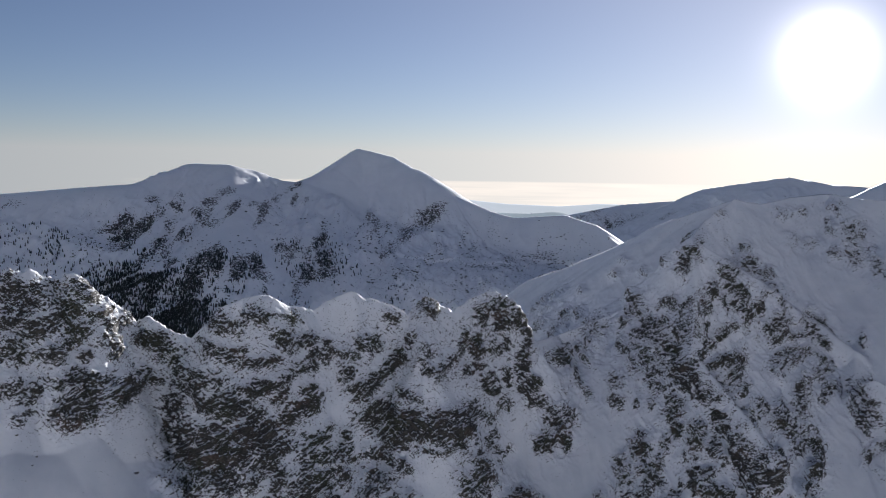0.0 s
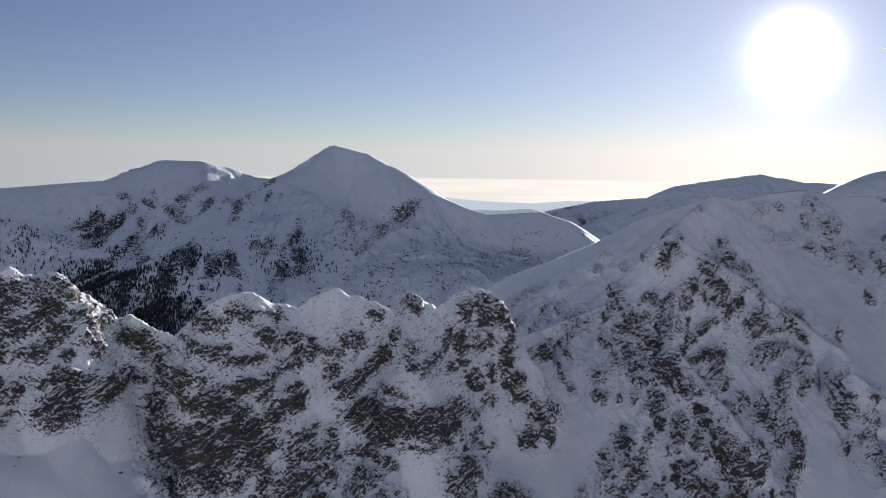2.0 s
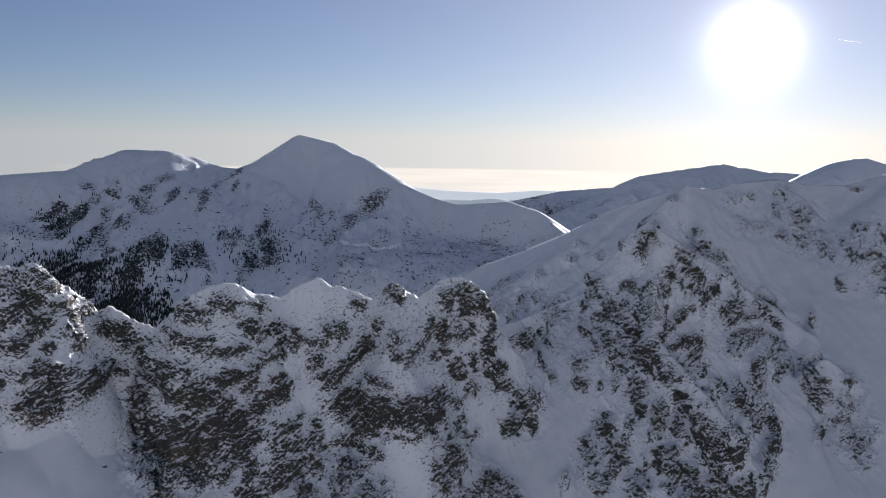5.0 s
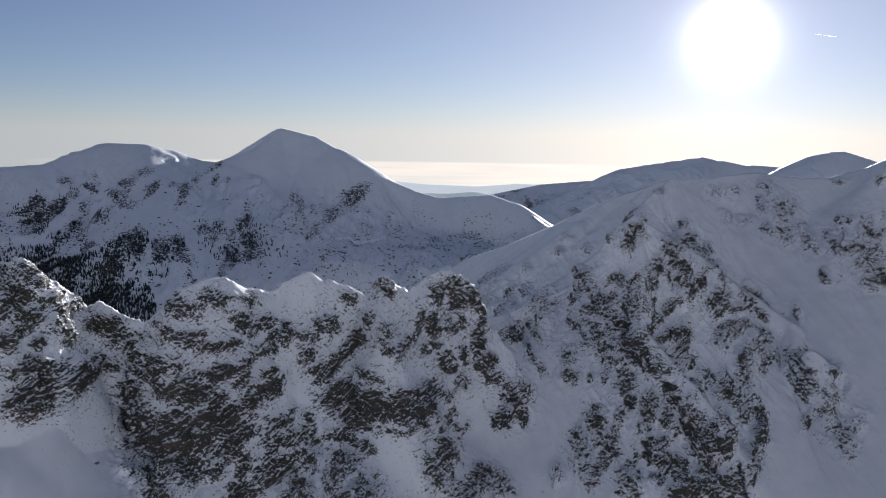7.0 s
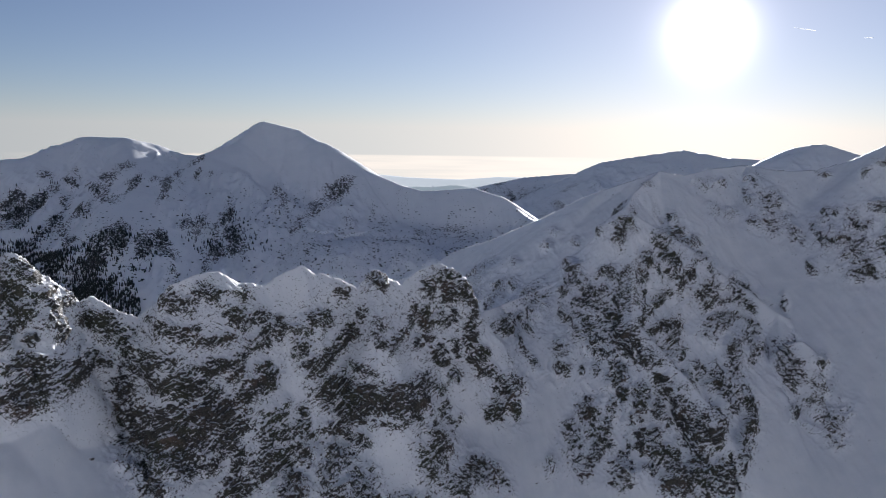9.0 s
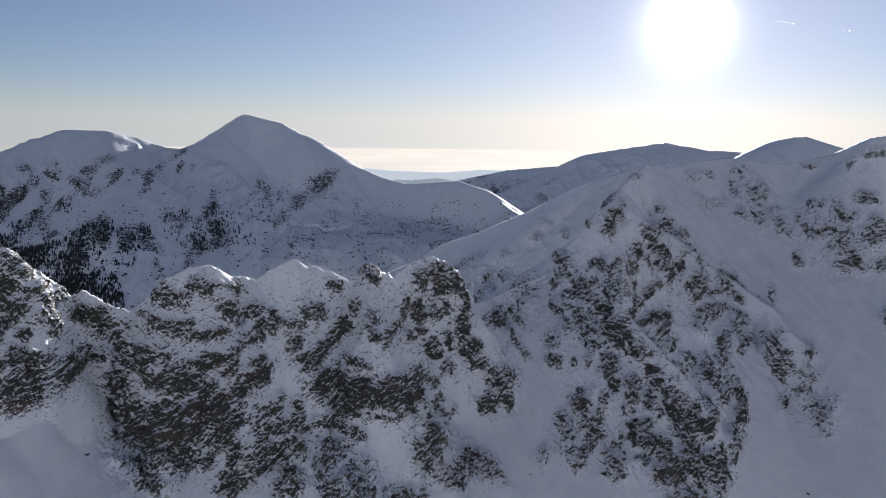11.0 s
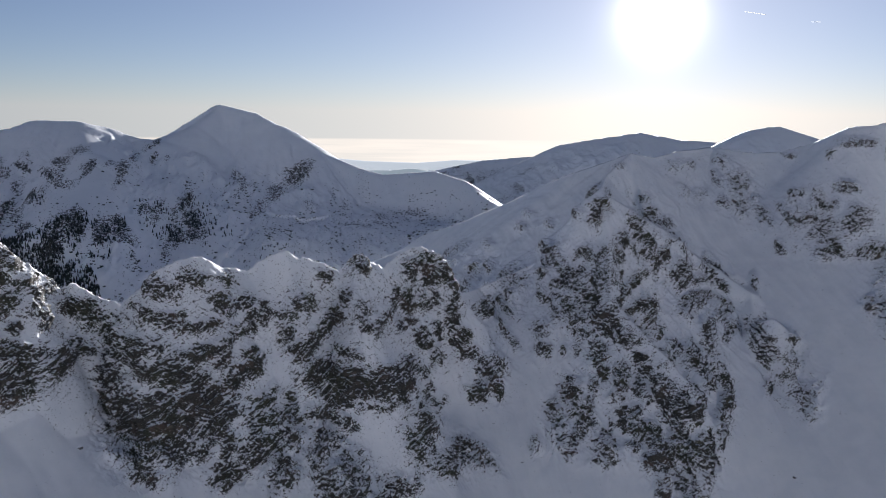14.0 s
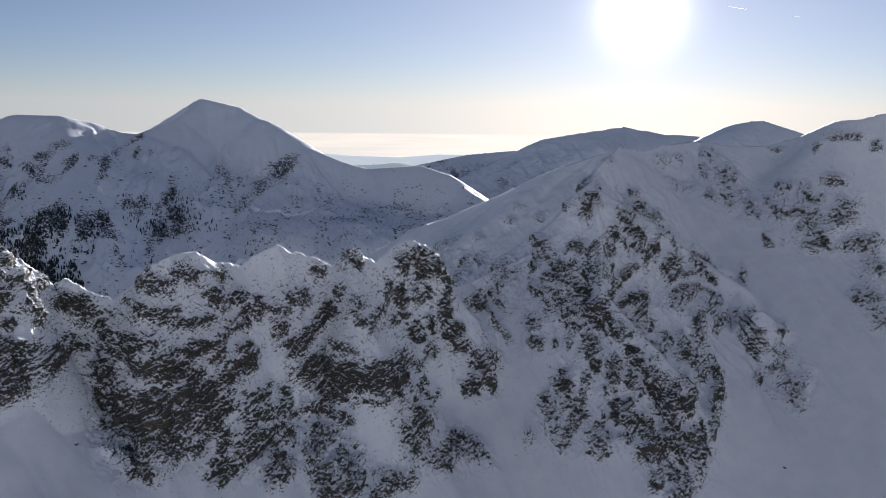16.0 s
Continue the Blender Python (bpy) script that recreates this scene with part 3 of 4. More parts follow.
MID_CLIFFS = [(-339, 1185, 26.5, 14.1, 30, 0.85), (-347, 1139, 18.0, 11.3, 40, 0.9), (-321, 1179, 9.3, 20.2, 0, 0.9),
    (-297, 1195, 10.3, 19.0, 0, 0.8), (-279, 1239, 8.2, 14.8, 0, 0.6), (-409, 1242, 9.8, 6.5, 0, 0.75), (-261, 1336, 10.6, 8.0, 30, 0.8),
    (-247, 1357, 19.9, 10.8, 55, 0.65), (-192, 1352, 16.3, 12.7, 60, 0.6), (-210, 1427, 15.2, 8.6, 60, 0.5), (-211, 1288, 12.1, 7.8, 0, 0.7),
    (-179, 1297, 13.9, 10.4, 0, 0.7)]
MID_PEAK = [(-25, 1650, 33.3, 15.6, 35, 0.9), (-68, 1560, 27.3, 10.5, 40, 0.75), (-95, 1460, 21.6, 7.9, 40, 0.6), (-69, 1406, 4.8, 3.8, 0, 0.8),
    (38, 1594, 4.3, 11.9, 0, 0.4), (120, 1472, 20.2, 14.1, 50, 0.6), (184, 1516, 20.8, 9.4, 0, 0.55), (131, 1424, 12.7, 10.8, 0, 0.5),
    (88, 1323, 16.3, 9.1, 50, 0.5), (5, 1282, 22.7, 7.0, -5, 0.35), (58, 1565, 10.7, 6.4, 30, 0.45), (-6, 1507, 8.2, 10.2, 60, 0.4),
    (62, 1286, 26.5, 7.1, -5, 0.3)]

# where trees stand: x, y, height, half width, half height
WOOD_LOW = [(-322, 1054, 199, 48.0, 20.8), (-292, 1031, 187, 27.8, 13.9), (-384, 1101, 212, 51.6, 17.2), (-448, 1182, 218, 47.2, 15.1)]
WOOD = [(-399, 1100, 210, 75.9, 33.7), (-343, 1043, 195, 39.2, 26.6), (-480, 1201, 225, 47.2, 18.9), (-317, 1177, 251, 38.5, 25.7), (-335, 1127, 229,
    41.6, 15.0), (-285, 1144, 228, 49.4, 16.5), (-621, 1223, 262, 52.1, 35.4), (-578, 1238, 257, 61.3, 24.5), (-239, 1329, 251, 37.2, 22.3), (-198,
    1293, 229, 44.9, 21.5), (-226, 1167, 213, 49.3, 13.1), (-168, 1338, 233, 36.9, 22.1), (-194, 1394, 254, 28.9, 15.4), (-315, 1033, 190, 19.9,
    10.7), (-72, 1263, 200, 51.6, 10.3)]

# ---- materials ----
def nodes_of(name, rough):
    m = bpy.data.materials.new(name)
    m.use_nodes = True
    bsdf = m.node_tree.nodes["Principled BSDF"]
    bsdf.inputs["Roughness"].default_value = rough
    return m, m.node_tree, bsdf


def math_node(nt, op, a, b=None, clamp=False):
    nd = nt.nodes.new("ShaderNodeMath")
    nd.operation, nd.use_clamp = op, clamp
    for i, v in enumerate((a, b)):
        if v is None:
            continue
        if isinstance(v, (int, float)):
            nd.inputs[i].default_value = v
        else:
            nt.links.new(v, nd.inputs[i])
    return nd.outputs[0]


def noise_node(nt, vec, scale, detail=5, rough=0.6, distortion=0.0):
    nd = nt.nodes.new("ShaderNodeTexNoise")
    nd.inputs["Scale"].default_value, nd.inputs["Detail"].default_value = scale, detail
    nd.inputs["Roughness"].default_value, nd.inputs["Distortion"].default_value = rough, distortion
    nt.links.new(vec, nd.inputs["Vector"])
    return nd.outputs["Fac"]


def mix_node(nt, fac, a, b):
    nd = nt.nodes.new("ShaderNodeMixRGB")
    for i, v in enumerate((fac, a, b)):
        if isinstance(v, (int, float)):
            nd.inputs[i].default_value = v
        elif isinstance(v, tuple):
            nd.inputs[i].default_value = (*v, 1)
        else:
            nt.links.new(v, nd.inputs[i])
    return nd.outputs[0]


def ramp(nt, fac, lo, hi):
    nd = nt.nodes.new("ShaderNodeMapRange")
    nd.interpolation_type = "SMOOTHSTEP"
    nt.links.new(fac, nd.inputs[0])
    nd.inputs[1].default_value, nd.inputs[2].default_value = lo, hi
    return nd.outputs[0]


def snow_rock(name, grain, rock_gain, slope_gain, base, bump_m, tones, snow_tones, flake_gain=4.4, powder_gain=0.6, flat=(0.75, 1.0, 1.7)):
    """Snow with rock breaking through where the face is steep and the drift thin; grain: size of the finest flakes of rock in metres."""
    m, nt, bsdf = nodes_of(name, 0.7)
    n, l = nt.nodes.new, nt.links.new
    geo = n("ShaderNodeNewGeometry")
    pos = geo.outputs["Position"]
    nz = n("ShaderNodeSeparateXYZ")
    l(geo.outputs["Normal"], nz.inputs[0])
    at = n("ShaderNodeAttribute")
    at.attribute_name = "rock"
    tilt = n("ShaderNodeMapping")
    tilt.inputs["Rotation"].default_value = (radians(20), radians(38), radians(15))
    tilt.vector_type = "TEXTURE"
    tilt.inputs["Scale"].default_value = [1 / q for q in flat]
    l(pos, tilt.inputs["Vector"])
    other = n("ShaderNodeMapping")
    other.inputs["Rotation"].default_value = (radians(-15), radians(-42), radians(-20))
    other.vector_type = "TEXTURE"
    other.inputs["Scale"].default_value = (1 / flat[0], 1 / flat[1], 0.87 / flat[2])
    l(pos, other.inputs["Vector"])
    blocks = noise_node(nt, pos, 0.06 / grain, 4, 0.6)
    flakes = mix_node(nt, ramp(nt, blocks, 0.44, 0.56), noise_node(nt, tilt.outputs[0], 0.17 / grain, 6, 0.54, 0.5), noise_node(nt, other.outputs[0], 0.17 / grain, 6, 0.54, 0.5))
    # thin streaks along the layering
    def streaks(lean_deg, turn_deg, seed_shift):
        fine = n("ShaderNodeMapping")
        fine.inputs["Location"].default_value = (seed_shift, 0, 0)
        fine.inputs["Rotation"].default_value = (radians(12), radians(lean_deg), radians(turn_deg))
        fine.vector_type = "TEXTURE"
        fine.inputs["Scale"].default_value = (1.8 / flat[0], 1.25, 0.67 / flat[2])
        l(pos, fine.inputs["Vector"])
        return noise_node(nt, fine.outputs[0], 0.33 / grain, 3, 0.6, 0.35)

    streak = mix_node(nt, ramp(nt, blocks, 0.47, 0.53), streaks(40, 15, 0), streaks(-36, -20, 9))
    # small shelves hold snow, small overhangs stay bare
    up = n("ShaderNodeVectorMath")
    up.operation = "ADD"
    l(pos, up.inputs[0])
    up.inputs[1].default_value = (0, 0.8 * grain, 2.4 * grain)
    shelf = math_node(nt, "SUBTRACT", noise_node(nt, up.outputs[0], 0.13 / grain, 4, 0.6), noise_node(nt, pos, 0.13 / grain, 4, 0.6))
    v = math_node(nt, "MULTIPLY", at.outputs["Fac"], rock_gain)
    v = math_node(nt, "ADD", v, math_node(nt, "MULTIPLY", math_node(nt, "ADD", math_node(nt, "SUBTRACT", flakes, 0.5), math_node(nt, "MULTIPLY", math_node(nt, "SUBTRACT", blocks, 0.5), 0.45)), flake_gain))
    v = math_node(nt, "ADD", v, math_node(nt, "MULTIPLY", shelf, 0.8 * flake_gain))
    v = math_node(nt, "ADD", v, math_node(nt, "MULTIPLY", math_node(nt, "SUBTRACT", streak, 0.5), 1.5 * flake_gain))
    v = math_node(nt, "ADD", v, math_node(nt, "MULTIPLY", math_node(nt, "SUBTRACT", 0.62, math_node(nt, "MAXIMUM", nz.outputs["Z"], 0.15)), slope_gain))
    # powder lodged in the joints
    cell = n("ShaderNodeTexVoronoi")
    cell.inputs["Scale"].default_value = 0.7 / grain
    l(other.outputs[0], cell.inputs["Vector"])
    tone_of = n("ShaderNodeSeparateColor")
    l(cell.outputs["Color"], tone_of.inputs[0])
    v = math_node(nt, "ADD", v, math_node(nt, "MULTIPLY", math_node(nt, "SUBTRACT", tone_of.outputs[0], 0.5), powder_gain))
    facet = tone_of.outputs[1]
    fac = ramp(nt, math_node(nt, "SUBTRACT", v, base), -0.03, 0.06)
    # rock
    tone = noise_node(nt, pos, 0.03 / grain, 4, 0.6)
    rock = mix_node(nt, ramp(nt, tone, 0.35, 0.65), tones[0], tones[1])
    lichen = noise_node(nt, pos, 0.012 / grain, 5, 0.65)
    rock = mix_node(nt, ramp(nt, lichen, 0.46, 0.62), rock, tones[2])
    rust = noise_node(nt, tilt.outputs[0], 0.021 / grain, 4, 0.6)
    rock = mix_node(nt, ramp(nt, rust, 0.55, 0.7), rock, tones[3])
    crack = math_node(nt, "ADD", math_node(nt, "MULTIPLY", noise_node(nt, tilt.outputs[0], 0.42 / grain, 5, 0.65), 0.5), math_node(nt, "MULTIPLY", streak, 0.5))
    rock = mix_node(nt, ramp(nt, crack, 0.42, 0.58), mix_node(nt, 0.62, rock, (0.012, 0.012, 0.013)), mix_node(nt, math_node(nt, "MULTIPLY", facet, 0.45), rock, (0.15, 0.135, 0.11)))
    # snow
    drift = noise_node(nt, pos, 0.02 / grain, 5, 0.6)
    snow = mix_node(nt, ramp(nt, drift, 0.3, 0.7), *snow_tones)
    l(mix_node(nt, fac, snow, rock), bsdf.inputs["Base Color"])
    l(math_node(nt, "ADD", math_node(nt, "MULTIPLY", fac, 0.2), 0.65), bsdf.inputs["Roughness"])
    # relief
    fine = noise_node(nt, pos, 0.35 / grain, 5, 0.65)
    h = math_node(nt, "ADD", math_node(nt, "MULTIPLY", math_node(nt, "ADD", flakes, streak), fac), math_node(nt, "MULTIPLY", fine, 0.12))
    h = math_node(nt, "ADD", h, math_node(nt, "MULTIPLY", drift, 0.3))
    bump = n("ShaderNodeBump")
    bump.inputs["Strength"].default_value, bump.inputs["Distance"].default_value = 0.8, bump_m
    l(h, bump.inputs["Height"])
    l(bump.outputs[0], bsdf.inputs["Normal"])
    return m


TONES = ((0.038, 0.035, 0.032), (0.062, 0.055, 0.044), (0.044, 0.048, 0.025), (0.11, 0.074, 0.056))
# far rock tones are raised: distance haze is put into the colour
TONES_FAR_HAZED = ((0.075, 0.077, 0.076), (0.11, 0.105, 0.098), (0.082, 0.09, 0.075), (0.13, 0.1, 0.085))
MAT_NEAR = snow_rock("snow_on_gneiss", 0.22, 1.0, 2.3, 0.62, 0.3, TONES, ((0.75, 0.765, 0.785), (0.82, 0.825, 0.835)))
# haze over the horizon hills is an emitted colour, paler on the farther row
MAT_HILLS, _nt, _b = nodes_of("painted_haze_glow", 1.0)
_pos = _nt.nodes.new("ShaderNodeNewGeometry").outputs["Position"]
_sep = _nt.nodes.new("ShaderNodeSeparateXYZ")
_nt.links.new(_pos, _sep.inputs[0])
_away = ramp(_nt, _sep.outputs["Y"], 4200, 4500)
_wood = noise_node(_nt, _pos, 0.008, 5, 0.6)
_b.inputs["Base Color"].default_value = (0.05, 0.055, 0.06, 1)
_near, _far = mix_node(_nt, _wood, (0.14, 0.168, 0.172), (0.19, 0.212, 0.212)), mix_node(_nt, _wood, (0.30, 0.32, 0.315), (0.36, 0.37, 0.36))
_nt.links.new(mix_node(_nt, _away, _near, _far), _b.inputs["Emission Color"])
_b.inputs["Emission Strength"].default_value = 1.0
# far snow is paler than near snow, again haze put into its colour
MAT_FAR = snow_rock("snow_on_far_rock_hazed", 0.75, 1.35, 1.0, 0.72, 1.2, TONES_FAR_HAZED, ((0.88, 0.89, 0.90), (0.93, 0.935, 0.94)), 3.4, 0.5, (1.2, 0.5, 0.8))


def dusted(name, col, snow_from, snow_to, rough, scale):
    """A dark thing with snow on its upper sides."""
    m, nt, bsdf = nodes_of(name, rough)
    n, l = nt.nodes.new, nt.links.new
    geo = n("ShaderNodeNewGeometry")
    nz = n("ShaderNodeSeparateXYZ")
    l(geo.outputs["Normal"], nz.inputs[0])
    spots = noise_node(nt, geo.outputs["Position"], scale, 3, 0.6)
    v = math_node(nt, "ADD", nz.outputs["Z"], math_node(nt, "MULTIPLY", math_node(nt, "SUBTRACT", spots, 0.5), 1.6))
    dark = mix_node(nt, spots, tuple(c * 0.6 for c in col), tuple(c * 1.4 for c in col))
    l(mix_node(nt, ramp(nt, v, snow_from, snow_to), dark, (0.82, 0.83, 0.85)), bsdf.inputs["Base Color"])
    return m


# snow dusting on the spruces is raised to stand in for valley haze
MAT_NEEDLE = dusted("spruce_needles", (0.036, 0.045, 0.04), 0.7, 1.15, 0.85, 0.5)
MAT_PINE = dusted("dwarf_pine_needles", (0.045, 0.055, 0.042), 0.6, 1.0, 0.85, 0.4)
MAT_STONE = dusted("boulder_stone", (0.085, 0.075, 0.065), 0.35, 0.6, 0.8, 0.9)
MAT_BARK, _nt, _b = nodes_of("spruce_bark", 0.9)
_nt.links.new(mix_node(_nt, noise_node(_nt, _nt.nodes.new("ShaderNodeNewGeometry").outputs["Position"], 3.0), (0.05, 0.035, 0.025), (0.11, 0.085, 0.065)), _b.inputs["Base Color"])
MAT_TRAIL, _nt, _b = nodes_of("ice_trail", 1.0)
_tr = _nt.nodes.new("ShaderNodeBsdfTranslucent")
_tr.inputs["Color"].default_value = (0.93, 0.93, 0.93, 1)
_nt.links.new(_tr.outputs[0], _nt.nodes["Material Output"].inputs["Surface"])

# ---- near massif: ridge, crag and cirque ----
def ledge(u):
    """Steps of a layered face: each leans out a little and then breaks back to a shelf."""
    f = u - np.floor(u)
    return np.where(f < 0.75, f / 0.75, (1 - f) / 0.25)


COLS, ROWS = 1340, 700
NEAR, FAR = (0, 1, 2), (1, 3, 4, 5, 6)
X, Y = polar_sheet(-33, 44, COLS, 225, 900, ROWS, 800, NEAR)
Z, owner, fall = land(X, Y, NEAR, True)
Z = np.where(fall > 10, blurred(Z, 8), Z)
P = np.stack([X, Y, Z], axis=2)
N = normals(P)


def heights_of(spots, groups):
    return land(np.array([float(s[0]) for s in spots]), np.array([float(s[1]) for s in spots]), groups)[0]


SPOTS = (OUTCROPS_WEST + OUTCROPS_WEST_FOOT + OUTCROPS_WEST_END + OUTCROPS_TOP + OUTCROPS_TOP_EAST + OUTCROPS_TOP_EAST_LOW + OUTCROPS_FACE + OUTCROPS_FACE_LOW
         + OUTCROPS_MIDDLE + OUTCROPS_FOOT + OUTCROPS_COL + CRAG_CREST + CRAG_SHOULDER + CRAG_SIDE + CRAG_FACE + CRAG_FACE_EAST + CRAG_BASE + CRAG_FOOT
         + CRAG_ISLES + OUTCROPS_SMALL + WALL_OUTCROPS + WALL_OUTCROPS_EAST + WALL_OUTCROPS_END)
edge = 0.95 * fbm(X / 5.5, Y / 5.5, Z / 5.5, octaves=5, seed=40)
rock, bare, which = outcrop_field(X, Y, Z, SPOTS, heights_of(SPOTS, NEAR), edge)
halo = wide(rock, 3.0)
body = blurred(rock, 8)
# swelling buttresses, gullies, joints
ridges = fbm(X / 11, Y / 11, Z / 17, octaves=4, seed=30, ridged=True)
# the layering leans one way here and the other way there
lean = step(-0.25, 0.25, fbm(X / 38, Y / 38, Z / 38, octaves=2, seed=55))
A = (X * 0.82 + Z * 0.57, Z * 0.82 - X * 0.57)
B = (X * 0.64 - Z * 0.77, Z * 0.64 + X * 0.77)
plates = lean * fbm(A[0] / 3.4, Y / 3.0, A[1] / 2.0, octaves=3, seed=50, ridged=True) + (1 - lean) * fbm(B[0] / 3.4, Y / 3.0, B[1] / 2.0, octaves=3, seed=51, ridged=True)
bend = 0.9 * fbm(X / 11, Y / 11, Z / 11, octaves=3, seed=57)
blocks = (0.95 * facets(A[0] / 7.5 + bend, Y / 6, A[1] / 5.5 + bend, 200) + 0.75 * facets(B[0] / 3.2 + bend, Y / 2.6, B[1] / 2.2 + bend, 210)
          + 0.34 * facets(A[0] / 1.7 + bend, Y / 1.4, A[1] / 1.1 + bend, 220))
ledges = lean * ledge(A[1] / 4.4 + 2.2 * bend) + (1 - lean) * ledge(B[1] / 4.1 + 2.2 * bend)
ribs = fbm(X / 12 + 0.4 * bend, Y / 22, Z / 46, octaves=3, seed=58, ridged=True)
rough = np.clip(0.8 * body + np.where(owner == 0, 0.4, 0.22) * halo, 0, 1)
inner = step(1, 7, fall)
rough = rough * np.where(owner == 0, 1.0, step(0, 4, fall))
lift = (0.6 + 1.2 * inner) * body + inner * halo * np.where(owner == 1, 2.6, 1.5) * (ribs - 0.35) + rough * (0.55 + 0.45 * inner) * (1.1 * ridges + 0.6 * plates + 1.0 * blocks + 0.6 * (ledges - 0.5)) + (1 - rough) * (owner > 0) * step(2, 10, fall) * 0.4 * fbm(X / 6, Y / 40, octaves=3, seed=63) + (1 - rough) * np.where(owner == 0, 0.55, 0.3 * step(0, 6, fall)) * fbm(X / 18, Y / 18, Z / 18, octaves=3, seed=60)
P = P + N * lift[..., None]
P[..., 2] += 0.3 * rough * plates + (owner == 0) * step(8, 0, fall) * (1.1 * fbm(X / 6, Y / 6, octaves=4, seed=62, ridged=True) - 0.35)
N = normals(P)
# how little snow lies on the face: deep drifts between the outcrops, snow runs down their gullies
runs = fbm(X / 4.0, Y / 9, Z / 14, octaves=3, seed=71)
slabs = lean * fbm(A[0] / 9, Y / 7, A[1] / 3.6, octaves=4, seed=72) + (1 - lean) * fbm(B[0] / 9, Y / 7, B[1] / 3.6, octaves=4, seed=73)
high = (owner == 0) * step(34, 14, fall) * step(-112, -96, X)
drift_rock = rock * (1.35 * bare - 0.24) - 1.2 * (1 - rock) + (0.6 * halo + 0.28 * high) * (1 - rock) + (0.35 * halo + 0.35 * rock) * (0.5 * runs + 0.8 * slabs + 0.3 * (ribs - 0.35))
drift_rock -= 0.22 * (owner == 2) * rock
drift_rock += 0.6 * (owner > 0) * (1 - rock) * step(0.1, 0.55, fbm(X / 8, Y / 8, Z / 8, octaves=3, seed=75))
face = owner[:-1, :-1]
found = pieces_of(which[:-1, :-1], rock[:-1, :-1], face, 60)
for num, name, label, stone in ((0, "rocky_ridge", "jagged rocky ridge with snow gullies and a snow-rimmed crest", "dark fractured rock dusted with snow"),
                                (1, "rock_crag", "snow-covered mountain spur with a broad rock buttress", "brown-grey rock buttress dusted with snow"),
                                (2, "cirque_wall", "steep snow-filled cirque wall with scattered rock bands", "grey rock band with snow on its ledges")):
    pieces = [mask for own, mask in found if own == num]
    rest = (face == num) & ~np.any(pieces, axis=0)
    whole = tagged(sheet_mesh(name, P, rest, {"rock": drift_rock}, MAT_NEAR, N), label, "mountain")
    for pick in pieces:
        part("rock_outcrop", sheet_mesh("rock_outcrop", P, pick, {"rock": drift_rock}, MAT_NEAR, N), whole, stone)
if (face > 2).any():
    tagged(sheet_mesh("valley_slope", P, face > 2, {"rock": drift_rock}, MAT_NEAR, N), "snow-covered slope behind the rocky ridge", "slope", kind="structure")


# ---- distance: peaks, valley and hills ----
def far_land(X, Y):
    z, own, fall = land(X, Y, FAR, True)
    amp = step(700, 1100, Y) * (1 - 0.75 * step(3300, 3900, Y))
    crest = step(0, 40, fall) * np.where(own == 3, 0.2 + 0.8 * step(50, 130, fall), 1.0)
    amp = amp * np.where(own == 5, 0.5, 1.0)
    z = z + amp * crest * (14 * fbm(X / 56, Y / 150, octaves=4, seed=80, ridged=True) - 4 + 2.4 * fbm(X / 16, Y / 16, octaves=3, seed=81))
    return z, own


X, Y = polar_sheet(-34, 45, 900, 880, 4880, 380, 800, FAR)
Z, owner = far_land(X, Y)
P = np.stack([X, Y, Z], axis=2)
N = normals(P)
ROCK_FAR = MID_WEST + MID_WEST_LOW + MID_CLIFFS + MID_PEAK
rock, bare, which = outcrop_field(X, Y, Z, ROCK_FAR, far_land(*np.array([q[:2] for q in ROCK_FAR], dtype=float).T)[0], 0.45 * fbm(X / 18, Y / 30, Z / 18, octaves=4, seed=90))
band = step(0.02, 0.42, fbm(X / 24, Y / 110, octaves=4, seed=91)) * step(355, 320, Z) * (0.35 + step(-0.2, 0.3, fbm(X / 120, Y / 120, octaves=2, seed=92)))
inside = rock
rock = np.clip(inside * bare + (0.95 * band * ((owner == 4) + 0.3 * (owner == 3)) + 0.6 * (owner == 5) * band) * np.where((owner == 3) & (Z > 330), 0.1, 1.0), 0, 1) - (0.4 + 0.5 * ((owner == 3) & (Z > 310))) * (1 - inside)
rock += 0.75 * (owner == 5) * step(285, 235, Z) * (0.6 + fbm(X / 60, Y / 120, octaves=3, seed=93))
face = owner[:-1, :-1]
found = pieces_of(which[:-1, :-1], inside[:-1, :-1], face, 60)
for num, name, label in ((3, "snow_peak", "pointed snow-covered mountain peak with a smooth shaded face"), (4, "snow_mountain", "broad rounded snow mountain with bands of rock"),
                         (5, "far_mountain", "distant snow-covered mountain range with a shaded face")):
    pieces = [mask for own, mask in found if own == num]
    rest = face == num
    if pieces:
        rest = rest & ~np.any(pieces, axis=0)
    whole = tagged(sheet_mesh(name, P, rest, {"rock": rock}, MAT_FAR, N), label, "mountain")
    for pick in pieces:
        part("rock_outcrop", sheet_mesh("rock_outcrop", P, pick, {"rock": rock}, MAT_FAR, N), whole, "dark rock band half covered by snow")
tagged(sheet_mesh("backdrop_hills", P, face == 6, {"rock": rock}, MAT_HILLS), "pale backdrop hills along the horizon, haze painted on as glow", "hills", kind="structure")
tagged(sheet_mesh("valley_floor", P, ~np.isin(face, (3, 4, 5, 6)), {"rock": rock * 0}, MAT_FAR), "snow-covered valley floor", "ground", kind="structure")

# a snow hollow below, and unseen sun-facing slopes added behind to bounce light
COLS = 220
az = np.radians(np.linspace(0, 360, COLS))[:, None]
r = np.concatenate([np.linspace(0, 226, 30), np.geomspace(234, 4800, 110)])[None, :]
X, Y = -20 + r * np.sin(az), r * np.cos(az)
in_view = (np.cos(az - radians(5.5)) > math.cos(radians(38)))
wave = fbm(X / 260, Y / 260, octaves=4, seed=99, ridged=True)
